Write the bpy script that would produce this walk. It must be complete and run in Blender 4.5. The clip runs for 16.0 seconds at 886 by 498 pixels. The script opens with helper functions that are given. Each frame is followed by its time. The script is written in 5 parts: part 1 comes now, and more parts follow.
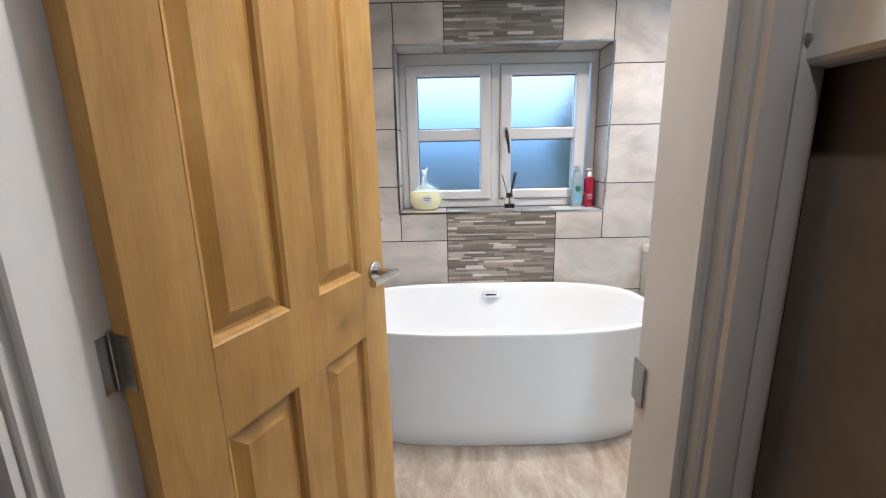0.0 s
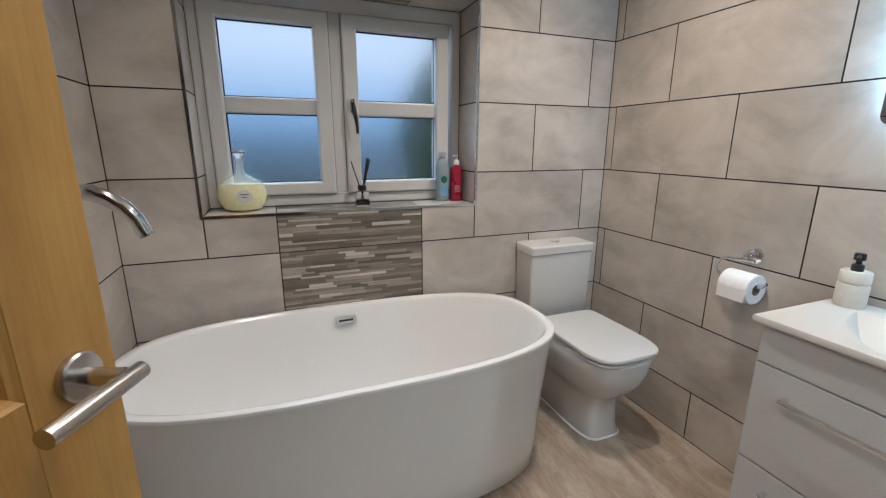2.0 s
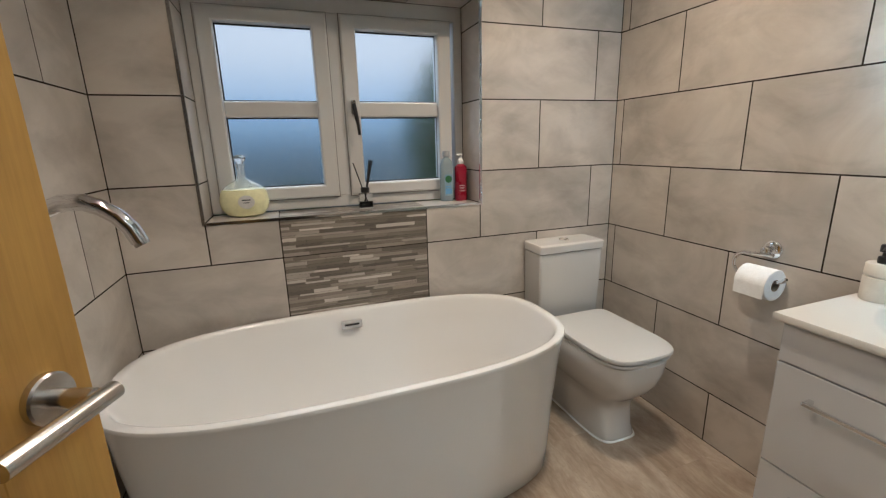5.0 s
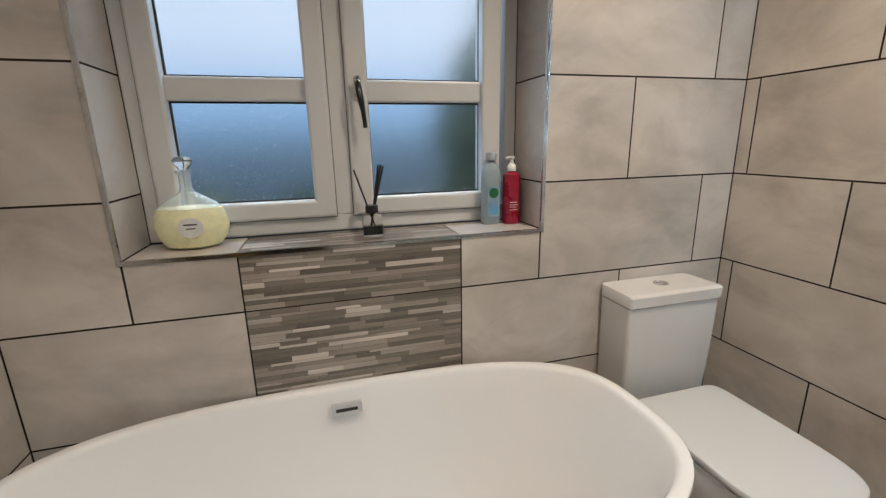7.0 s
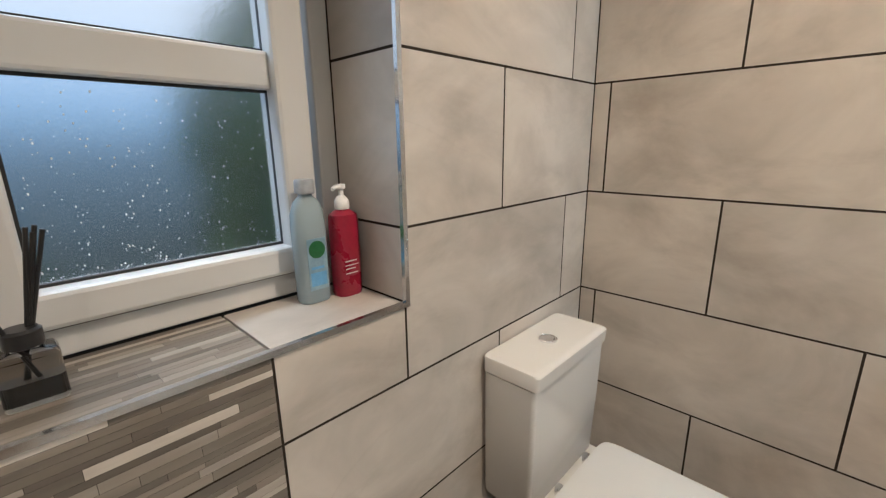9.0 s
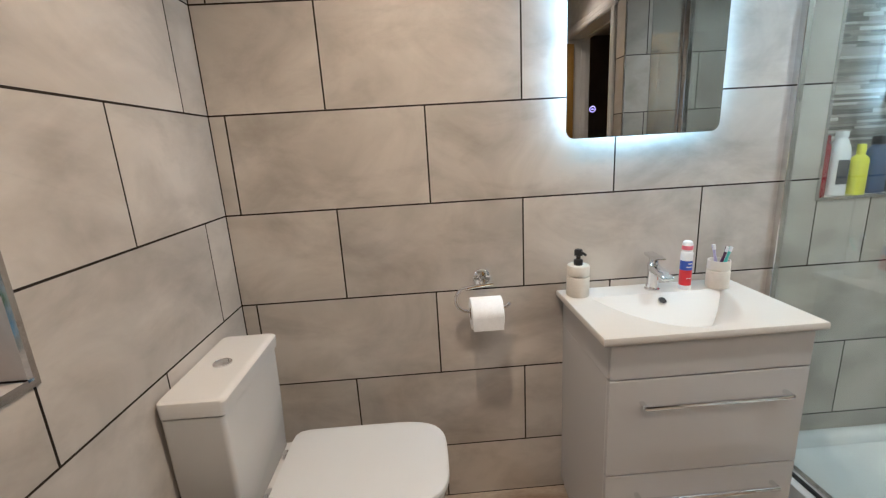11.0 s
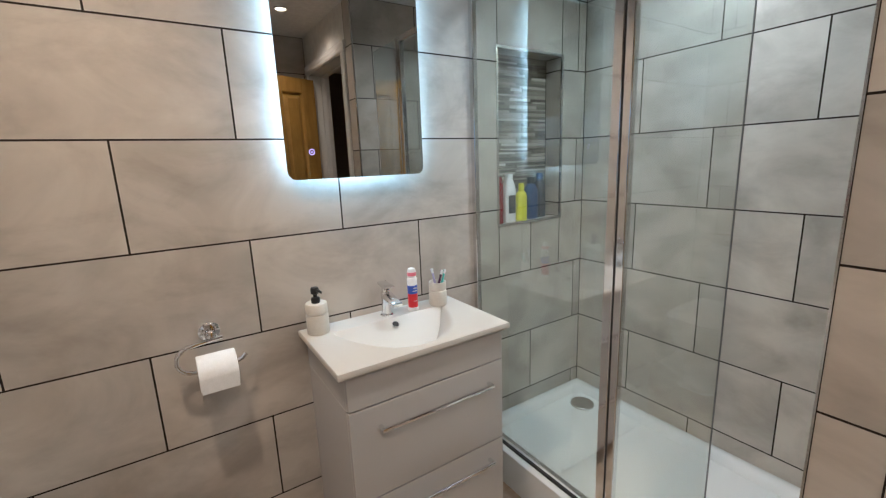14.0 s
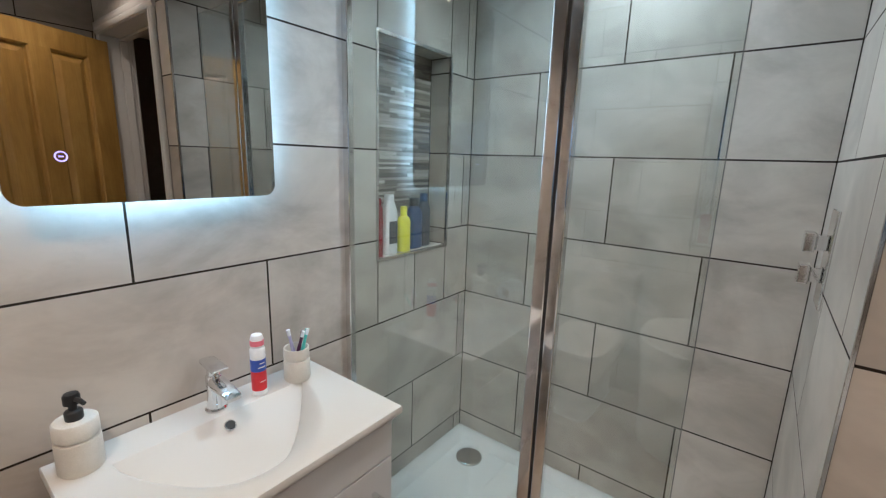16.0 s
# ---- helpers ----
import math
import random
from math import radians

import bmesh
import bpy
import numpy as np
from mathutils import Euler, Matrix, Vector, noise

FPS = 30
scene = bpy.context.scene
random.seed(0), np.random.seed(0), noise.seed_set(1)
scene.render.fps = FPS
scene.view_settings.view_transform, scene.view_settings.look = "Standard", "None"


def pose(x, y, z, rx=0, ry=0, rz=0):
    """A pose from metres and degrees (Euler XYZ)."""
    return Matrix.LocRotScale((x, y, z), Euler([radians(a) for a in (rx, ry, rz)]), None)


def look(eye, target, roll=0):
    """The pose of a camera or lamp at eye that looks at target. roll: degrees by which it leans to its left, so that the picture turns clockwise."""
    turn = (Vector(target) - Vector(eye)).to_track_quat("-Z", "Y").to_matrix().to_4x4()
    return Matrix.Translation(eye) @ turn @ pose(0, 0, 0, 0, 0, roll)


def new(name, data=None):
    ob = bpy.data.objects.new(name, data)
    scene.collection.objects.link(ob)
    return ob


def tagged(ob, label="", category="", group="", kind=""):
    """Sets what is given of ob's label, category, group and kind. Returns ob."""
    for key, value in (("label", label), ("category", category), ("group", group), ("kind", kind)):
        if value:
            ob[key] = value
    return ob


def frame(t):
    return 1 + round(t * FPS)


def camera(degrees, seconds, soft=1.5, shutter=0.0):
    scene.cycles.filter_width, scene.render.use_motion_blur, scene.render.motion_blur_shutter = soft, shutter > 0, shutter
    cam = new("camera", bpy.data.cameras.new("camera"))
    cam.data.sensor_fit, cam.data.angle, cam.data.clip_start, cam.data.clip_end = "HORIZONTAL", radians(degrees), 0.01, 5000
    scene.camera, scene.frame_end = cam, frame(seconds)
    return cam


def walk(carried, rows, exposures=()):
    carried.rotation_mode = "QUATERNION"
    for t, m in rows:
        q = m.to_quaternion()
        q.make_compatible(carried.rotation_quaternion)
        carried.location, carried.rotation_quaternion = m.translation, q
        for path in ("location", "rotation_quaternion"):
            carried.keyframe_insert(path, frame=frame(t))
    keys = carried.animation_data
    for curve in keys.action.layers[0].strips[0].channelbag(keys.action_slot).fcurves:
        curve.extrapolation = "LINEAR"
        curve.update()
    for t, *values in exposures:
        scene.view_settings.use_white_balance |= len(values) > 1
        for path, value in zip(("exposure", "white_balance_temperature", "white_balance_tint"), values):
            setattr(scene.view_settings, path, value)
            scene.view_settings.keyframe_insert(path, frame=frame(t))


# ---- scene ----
# ---- camera and walk ----
cam = camera(92.8, 16.0, 1.28)
PATH = [
    (0, (0.438, -0.292, 1.317), (0.421, 1.657, 0.867), -1.2),
    (0.5, (0.429, -0.057, 1.295), (0.568, 1.884, 0.834), -1.2),
    (1, (0.412, 0.133, 1.259), (0.713, 2.055, 0.796), -1.0),
    (1.5, (0.428, 0.232, 1.256), (0.922, 2.106, 0.763), -0.6),
    (2, (0.461, 0.255, 1.255), (1.163, 2.065, 0.774), 0.2),
    (2.5, (0.496, 0.245, 1.261), (1.373, 1.985, 0.813), 0.5),
    (3, (0.515, 0.231, 1.273), (1.482, 1.935, 0.868), 0.6),
    (3.5, (0.523, 0.23, 1.28), (1.485, 1.936, 0.875), 0.5),
    (4, (0.512, 0.234, 1.258), (1.395, 1.975, 0.823), 0.0),
    (4.5, (0.502, 0.252, 1.25), (1.253, 2.047, 0.788), -0.7),
    (4.7, (0.494, 0.261, 1.252), (1.199, 2.072, 0.78), -1.0),
    (6.8, (0.622, 0.768, 1.24), (1.163, 2.63, 0.75), -1.7),
    (7, (0.666, 0.877, 1.254), (1.193, 2.743, 0.765), -1.1),
    (7.5, (0.731, 1.074, 1.261), (1.377, 2.911, 0.806), 0.4),
    (8, (0.807, 1.231, 1.273), (1.626, 2.99, 0.79), 0.4),
    (8.5, (0.855, 1.374, 1.275), (1.883, 3.021, 0.794), 0.1),
    (9, (0.816, 1.453, 1.282), (2.213, 2.798, 0.79), -0.8),
    (9.5, (0.796, 1.472, 1.284), (2.502, 2.385, 0.776), -2.2),
    (10, (0.762, 1.466, 1.286), (2.634, 1.937, 0.763), -3.6),
    (10.2, (0.731, 1.442, 1.298), (2.628, 1.787, 0.766), -3.7),
    (12.3, (0.658, 1.364, 1.322), (2.518, 0.73, 0.954), -2.7),
    (12.5, (0.658, 1.35, 1.331), (2.488, 0.642, 0.944), -2.5),
    (13, (0.648, 1.316, 1.333), (2.408, 0.455, 0.934), -2.3),
    (13.5, (0.628, 1.278, 1.335), (2.324, 0.299, 0.928), -2.2),
    (14, (0.629, 1.266, 1.35), (2.275, 0.204, 0.943), -2.2),
    (14.5, (0.649, 1.257, 1.372), (2.248, 0.127, 0.965), -1.9),
    (15, (0.708, 1.226, 1.386), (2.272, 0.05, 0.973), -1.7),
    (15.5, (0.85, 1.163, 1.386), (2.281, -0.174, 0.977), 0.3),
    (16, (1.003, 1.055, 1.407), (2.185, -0.506, 0.998), 1.8),
]
walk(cam, [(t, look(eye, target, roll)) for t, eye, target, roll in PATH],
     exposures=[(0.0, 0.94, 5150, 10), (0.5, 0.50, 5450, 10), (1.2, 0.15, 5400, 10), (2.0, 0.0, 5500, 10), (3.0, -0.15, 5850, 10), (4.5, -0.12, 6050, 10), (7.0, 0.02, 5900, 10),
                (8.0, 0.08, 5800, 10), (8.6, 0.20, 5900, 10), (9.3, 0.10, 6050, 10), (10.2, 0.03, 5900, 11), (12.5, -0.14, 6150, 14), (14.5, -0.20, 6000, 14), (16.0, -0.24, 5900, 14)])

# ---- world, lights, exposure ----
world = bpy.data.worlds.new("world")
scene.world = world
world.use_nodes = True
sky = world.node_tree.nodes.new("ShaderNodeTexSky")
sky.sky_type, sky.sun_disc = "NISHITA", False
sky.sun_elevation, sky.sun_rotation = radians(35), radians(200)
world.node_tree.links.new(sky.outputs[0], world.node_tree.nodes["Background"].inputs[0])
world.node_tree.nodes["Background"].inputs[1].default_value = 0.15

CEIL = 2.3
# Last lamp is added in the hall, unseen, to brighten walls and door.
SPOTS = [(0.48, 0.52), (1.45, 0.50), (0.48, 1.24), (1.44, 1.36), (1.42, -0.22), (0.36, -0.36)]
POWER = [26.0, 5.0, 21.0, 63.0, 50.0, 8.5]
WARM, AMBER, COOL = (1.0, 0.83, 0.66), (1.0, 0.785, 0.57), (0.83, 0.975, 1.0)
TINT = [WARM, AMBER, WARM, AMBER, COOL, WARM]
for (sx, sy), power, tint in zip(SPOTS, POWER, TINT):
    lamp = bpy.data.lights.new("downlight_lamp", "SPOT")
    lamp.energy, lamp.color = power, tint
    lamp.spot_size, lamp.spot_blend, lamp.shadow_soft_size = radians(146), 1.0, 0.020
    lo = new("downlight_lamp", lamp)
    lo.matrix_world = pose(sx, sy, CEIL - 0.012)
# skylight falling steeply through the window
daylight = bpy.data.lights.new("window_daylight", "AREA")
daylight.shape, daylight.size, daylight.size_y = "RECTANGLE", 1.1, 0.5
daylight.energy, daylight.color = 14.0, (0.66, 0.84, 1.0)
dl = new("window_daylight", daylight)
dl.matrix_world = look((0.745, 2.75, 2.35), (0.745, 2.0, 1.25))


# ---- materials ----
def material(name, base, rough=0.5, metal=0.0, **more):
    m = bpy.data.materials.new(name)
    m.use_nodes = True
    b = m.node_tree.nodes["Principled BSDF"]
    b.inputs["Base Color"].default_value = (*base, 1)
    b.inputs["Roughness"].default_value = rough
    b.inputs["Metallic"].default_value = metal
    for key, value in more.items():
        b.inputs[key.replace("_", " ")].default_value = value
    return m


class Nodes:
    """Short hand for wiring a node tree."""
    def __init__(self, m):
        self.t = m.node_tree
        self.bsdf = self.t.nodes["Principled BSDF"]

    def add(self, kind, **props):
        n = self.t.nodes.new(kind)
        for key, value in props.items():
            if key == "inputs":
                for k, v in value.items():
                    n.inputs[k].default_value = v
            elif key == "operation":
                n.operation = value
            elif key == "blend_type":
                n.blend_type = value
        return n

    def link(self, a, b):
        self.t.links.new(a, b)

    def coords(self, scale=(1, 1, 1), shift=False):
        tc = self.add("ShaderNodeTexCoord")
        mp = self.add("ShaderNodeMapping")
        mp.inputs["Scale"].default_value = scale
        self.link(tc.outputs["Object"], mp.inputs["Vector"])
        if shift:
            info = self.add("ShaderNodeObjectInfo")
            mul = self.add("ShaderNodeMath", operation="MULTIPLY", inputs={1: 37.0})
            comb = self.add("ShaderNodeCombineXYZ")
            self.link(info.outputs["Random"], mul.inputs[0])
            for k in range(3):
                self.link(mul.outputs[0], comb.inputs[k])
            self.link(comb.outputs[0], mp.inputs["Location"])
        return mp.outputs[0]

    def noise(self, vec, scale, detail=4.0, rough=0.5, dist=0.0):
        n = self.add("ShaderNodeTexNoise", inputs={"Scale": scale, "Detail": detail, "Roughness": rough, "Distortion": dist})
        self.link(vec, n.inputs["Vector"])
        return n.outputs[0]

    def ramp(self, fac, stops):
        r = self.add("ShaderNodeValToRGB")
        e = r.color_ramp.elements
        while len(e) < len(stops):
            e.new(0.5)
        for el, (p, c) in zip(e, stops):
            el.position, el.color = p, (*c, 1) if len(c) == 3 else c
        self.link(fac, r.inputs[0])
        return r.outputs[0]

    def mix(self, a, b, fac, kind="MIX"):
        n = self.add("ShaderNodeMix")
        n.data_type, n.blend_type = "RGBA", kind
        for sock, v in ((n.inputs[0], fac), (n.inputs[6], a), (n.inputs[7], b)):
            if isinstance(v, (int, float)):
                sock.default_value = v
            elif isinstance(v, tuple):
                sock.default_value = (*v, 1)
            else:
                self.link(v, sock)
        return n.outputs[2]

    def bump(self, height, strength, dist=0.002):
        b = self.add("ShaderNodeBump", inputs={"Strength": strength, "Distance": dist})
        self.link(height, b.inputs["Height"])
        self.link(b.outputs[0], self.bsdf.inputs["Normal"])

    def colour(self, c):
        self.link(c, self.bsdf.inputs["Base Color"])

    def rough(self, fac, lo, hi):
        r = self.add("ShaderNodeMapRange", inputs={3: lo, 4: hi})
        self.link(fac, r.inputs[0])
        self.link(r.outputs[0], self.bsdf.inputs["Roughness"])


def tile_material(name, light, dark):
    m = material(name, light, 0.32)
    n = Nodes(m)
    v = n.coords((1, 1.3, 1), shift=True)
    cloud = n.noise(v, 3.2, 5, 0.55, 0.7)
    c = n.ramp(cloud, [(0.3, dark), (0.62, light)])
    mp = n.add("ShaderNodeMapping")
    mp.inputs["Rotation"].default_value = (0, 0, 0.65)
    mp.inputs["Scale"].default_value = (1.5, 2.3, 1.0)
    n.link(v, mp.inputs["Vector"])
    streak = n.noise(mp.outputs[0], 2.2, 5, 0.62, 0.4)
    c = n.mix(c, n.ramp(streak, [(0.34, (0.86, 0.852, 0.845)), (0.5, (1.0, 1.0, 1.0)), (0.72, (1.03, 1.03, 1.03))]), 1.0, "MULTIPLY")
    vein = n.noise(mp.outputs[0], 1.1, 4, 0.5, 0.8)
    line = n.ramp(vein, [(0.486, (0, 0, 0)), (0.5, (1, 1, 1)), (0.514, (0, 0, 0))])
    patch = n.ramp(n.noise(v, 1.9, 2, 0.5), [(0.56, (0, 0, 0)), (0.70, (1, 1, 1))])
    both = n.mix(line, patch, 1.0, "MULTIPLY")
    k = n.add("ShaderNodeMath", operation="MULTIPLY", inputs={1: 0.10})
    n.link(both, k.inputs[0])
    c = n.mix(c, tuple(x * 0.6 for x in dark), k.outputs[0])
    info = n.add("ShaderNodeObjectInfo")
    tone = n.ramp(info.outputs["Random"], [(0.0, (0.93, 0.93, 0.93)), (1.0, (1.04, 1.03, 1.02))])
    c = n.mix(c, tone, 1.0, "MULTIPLY")
    n.colour(c)
    fine = n.noise(v, 240, 3)
    n.rough(cloud, 0.28, 0.42)
    n.bump(fine, 0.05, 0.001)
    return m


TILE = tile_material("stone_tile", (0.575, 0.530, 0.478), (0.385, 0.350, 0.310))


def mottled(name, a, b, scale, rough, bump=0.0, metal=0.0, stretch=(1, 1, 1), shift=False, **more):
    m = material(name, a, rough, metal, **more)
    n = Nodes(m)
    v = n.coords(stretch, shift)
    f = n.noise(v, scale, 5, 0.6, 0.3)
    g = n.noise(v, scale * 9, 4, 0.6)
    c = n.ramp(f, [(0.32, a), (0.68, b)])
    c = n.mix(c, n.ramp(g, [(0.3, (0.9, 0.9, 0.9)), (0.7, (1.05, 1.05, 1.05))]), 1.0, "MULTIPLY")
    n.colour(c)
    n.rough(f, max(rough - 0.06, 0.02), rough + 0.06)
    if bump:
        n.bump(g, bump, 0.001)
    return m


GROUT = mottled("grey_grout", (0.022, 0.0175, 0.014), (0.034, 0.028, 0.023), 14, 0.9, 0.3, Specular_IOR_Level=0.1)
PAINT = mottled("ceiling_paint", (0.74, 0.73, 0.70), (0.79, 0.78, 0.75), 3, 0.85, 0.15)
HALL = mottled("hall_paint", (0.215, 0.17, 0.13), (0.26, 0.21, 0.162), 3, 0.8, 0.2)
def plain(name, base, rough, vary=0.02, bump=0.0, metal=0.0):
    """A clean surface with a faint unevenness of tone and gloss."""
    m = material(name, base, rough, metal)
    n = Nodes(m)
    v = n.coords()
    f = n.noise(v, 2.3, 3, 0.5, 0.2)
    n.colour(n.ramp(f, [(0.3, tuple(c * (1 - vary) for c in base)), (0.7, base)]))
    n.rough(n.noise(v, 9, 4, 0.6), rough * 0.8, rough * 1.25)
    if bump:
        n.bump(n.noise(v, 90, 3), bump, 0.001)
    return m


GLOSS = plain("white_gloss_wood_paint", (0.76, 0.755, 0.73), 0.3)
UPVC = plain("white_upvc", (0.62, 0.615, 0.60), 0.3)
ACRYL = plain("white_acrylic", (0.77, 0.765, 0.75), 0.12)
CERAM = plain("white_ceramic", (0.65, 0.635, 0.61), 0.07)
TRAY = plain("tray_resin", (0.72, 0.73, 0.725), 0.2)
CAB = plain("gloss_cabinet", (0.53, 0.52, 0.51), 0.09)
MARBLE = material("cast_marble_white", (0.58, 0.55, 0.505), 0.42)
CHROME = plain("chrome", (0.82, 0.82, 0.83), 0.08, 0.03, 0.0, 1.0)
STEEL = plain("brushed_steel", (0.60, 0.59, 0.57), 0.24, 0.05, 0.02, 1.0)
TRIM = mottled("trim_chrome", (0.60, 0.60, 0.60), (0.70, 0.70, 0.70), 20, 0.13, 0.05, 1.0)
BLACK = mottled("black_plastic", (0.012, 0.012, 0.013), (0.02, 0.02, 0.021), 12, 0.3)
SEAL = mottled("dark_rubber", (0.018, 0.018, 0.018), (0.03, 0.03, 0.03), 20, 0.6)
STONEWARE = mottled("speckled_stoneware", (0.66, 0.62, 0.555), (0.70, 0.665, 0.60), 60, 0.5, 0.08)
PAPER = mottled("toilet_paper", (0.82, 0.81, 0.79), (0.87, 0.865, 0.85), 60, 0.95, 0.5)
CARD = mottled("brown_card", (0.28, 0.20, 0.13), (0.34, 0.25, 0.17), 30, 0.9)
TOWEL = mottled("black_towel", (0.010, 0.010, 0.011), (0.02, 0.02, 0.021), 90, 0.98, 0.8)


def oak_material():
    m = material("oak_veneer", (0.36, 0.19, 0.06), 0.38)
    n = Nodes(m)
    v = n.coords((4, 4, 0.7), shift=True)
    grain = n.noise(v, 2.4, 5, 0.55, 1.6)
    v2 = n.coords((60, 60, 2.2), shift=True)
    fine = n.noise(v2, 4.0, 4, 0.6)
    c = n.ramp(grain, [(0.22, (0.37, 0.20, 0.048)), (0.46, (0.47, 0.27, 0.070)), (0.60, (0.51, 0.30, 0.080)), (0.82, (0.60, 0.375, 0.115))])
    c = n.mix(c, n.ramp(fine, [(0.3, (0.90, 0.89, 0.87)), (0.6, (1.02, 1.02, 1.02))]), 1.0, "MULTIPLY")
    patch = n.noise(n.coords((3, 3, 2.2), shift=True), 2.6, 4, 0.6, 0.8)
    c = n.mix(c, n.ramp(patch, [(0.30, (0.88, 0.86, 0.82)), (0.55, (1.0, 1.0, 1.0)), (0.75, (1.08, 1.08, 1.10))]), 1.0, "MULTIPLY")
    n.colour(c)
    n.rough(grain, 0.30, 0.46)
    n.bump(fine, 0.12, 0.001)
    return m


OAK = oak_material()


def strip_material(name, joined):
    m = material(name, (0.3, 0.28, 0.26), 0.36)
    n = Nodes(m)
    info = n.add("ShaderNodeNewGeometry" if joined else "ShaderNodeObjectInfo")
    c = n.ramp(info.outputs["Random Per Island" if joined else "Random"], [(0.0, (0.120, 0.103, 0.084)), (0.36, (0.180, 0.155, 0.127)), (0.64, (0.265, 0.232, 0.194)),
                                        (0.84, (0.40, 0.36, 0.31)), (1.0, (0.60, 0.55, 0.49))])
    v = n.coords((4, 30, 1), shift=True)
    g = n.noise(v, 1.2, 4, 0.6, 0.2)
    c = n.mix(c, n.ramp(g, [(0.3, (0.78, 0.77, 0.76)), (0.7, (1.12, 1.12, 1.12))]), 1.0, "MULTIPLY")
    n.colour(c)
    n.bump(g, 0.2, 0.001)
    return m


STRIP = strip_material("linear_mosaic", False)
STRIP_FIELD = strip_material("linear_mosaic_field", True)


def floor_material():
    m = material("floor_vinyl", (0.4, 0.33, 0.26), 0.4)
    n = Nodes(m)
    v = n.coords((2.4, 0.8, 1))
    cloud = n.noise(v, 5.0, 6, 0.62, 0.7)
    fine = n.noise(v, 38, 5, 0.65, 0.6)
    c = n.ramp(cloud, [(0.30, (0.26, 0.195, 0.143)), (0.5, (0.385, 0.31, 0.24)), (0.70, (0.51, 0.435, 0.36))])
    c = n.mix(c, n.ramp(fine, [(0.3, (0.86, 0.85, 0.84)), (0.7, (1.08, 1.08, 1.08))]), 1.0, "MULTIPLY")
    n.colour(c)
    n.rough(cloud, 0.32, 0.5)
    n.bump(fine, 0.1, 0.001)
    return m


FLOOR = floor_material()
MIRROR = material("mirror_silver", (0.54, 0.54, 0.53), 0.0, 1.0)


def glass_material(name, tint, rough=0.0, ior=1.45):
    m = material(name, tint, rough)
    b = m.node_tree.nodes["Principled BSDF"]
    b.inputs["Transmission Weight"].default_value = 1.0
    b.inputs["IOR"].default_value = ior
    return m


CLEAR = glass_material("clear_glass", (0.84, 0.905, 0.89), 0.0, 1.78)
# Same glass as CLEAR; shade behind the fixed pane is put into its tint.
SHADEDGLASS = glass_material("shaded_screen_glass", (0.76, 0.84, 0.82), 0.0, 1.78)
BOTTLE = glass_material("bottle_glass", (0.97, 0.98, 0.98))
MILKY = glass_material("milky_glass", (0.88, 0.91, 0.92), 0.12)
MILKY.node_tree.nodes["Principled BSDF"].inputs["Transmission Weight"].default_value = 0.88


def frosted():
    m = glass_material("frosted_glass", (0.93, 0.97, 1.0), 0.24)
    n = Nodes(m)
    v = n.coords()
    n.bump(n.noise(v, 210, 3, 0.6), 0.25, 0.001)
    return m


FROST = frosted()


def glow(name, colour, strength):
    m = material(name, colour, 0.5)
    b = m.node_tree.nodes["Principled BSDF"]
    b.inputs["Emission Color"].default_value = (*colour, 1)
    b.inputs["Emission Strength"].default_value = strength
    return m


LED = glow("led_strip", (0.46, 0.78, 1.0), 44.0)
LAMPDISC = glow("lamp_lens", (1.0, 0.88, 0.72), 6.0)
BUTTON = glow("touch_light", (0.50, 0.44, 1.0), 1.3)


# ---- mesh helpers ----
def thing(name, label="", category="", group="", kind="", at=(0, 0, 0)):
    ob = new(name)
    ob.location = at
    ob.empty_display_size = 0.05
    return tagged(ob, label, category, group, kind)


def finish(bm, name, mat, smooth=False):
    me = bpy.data.meshes.new(name)
    bmesh.ops.recalc_face_normals(bm, faces=bm.faces[:])
    if smooth:
        for f in bm.faces:
            f.smooth = True
        for e in bm.edges:
            if len(e.link_faces) == 2 and e.calc_face_angle(0) > 0.7:
                e.smooth = False
    bm.to_mesh(me)
    bm.free()
    me.materials.append(mat)
    return me


def part(name, bm, mat, parent=None, label="", smooth=False):
    """One mesh object, in world coordinates, under a thing or a part."""
    ob = new(name, finish(bm, name, mat, smooth))
    if parent is not None:
        ob.parent = parent
        p, root = parent, Vector((0, 0, 0))
        while p is not None:
            root += p.location
            p = p.parent
        ob.location = -root
    return tagged(ob, label)


def solid(name, bm, mat, label="", category="", group="", kind="", smooth=False):
    return tagged(part(name, bm, mat, None, "", smooth), label, category, group, kind)


def box(x0, x1, y0, y1, z0, z1, bevel=0.0, seg=2, bm=None):
    bm = bm or bmesh.new()
    vs = [bm.verts.new((x, y, z)) for x in (x0, x1) for y in (y0, y1) for z in (z0, z1)]
    fs = [bm.faces.new([vs[i] for i in q]) for q in ((0, 1, 3, 2), (4, 6, 7, 5), (0, 4, 5, 1), (2, 3, 7, 6), (0, 2, 6, 4), (1, 5, 7, 3))]
    if bevel:
        es = list({e for f in fs for e in f.edges})
        bmesh.ops.bevel(bm, geom=es, offset=bevel, segments=seg, profile=0.5, affect="EDGES")
    return bm


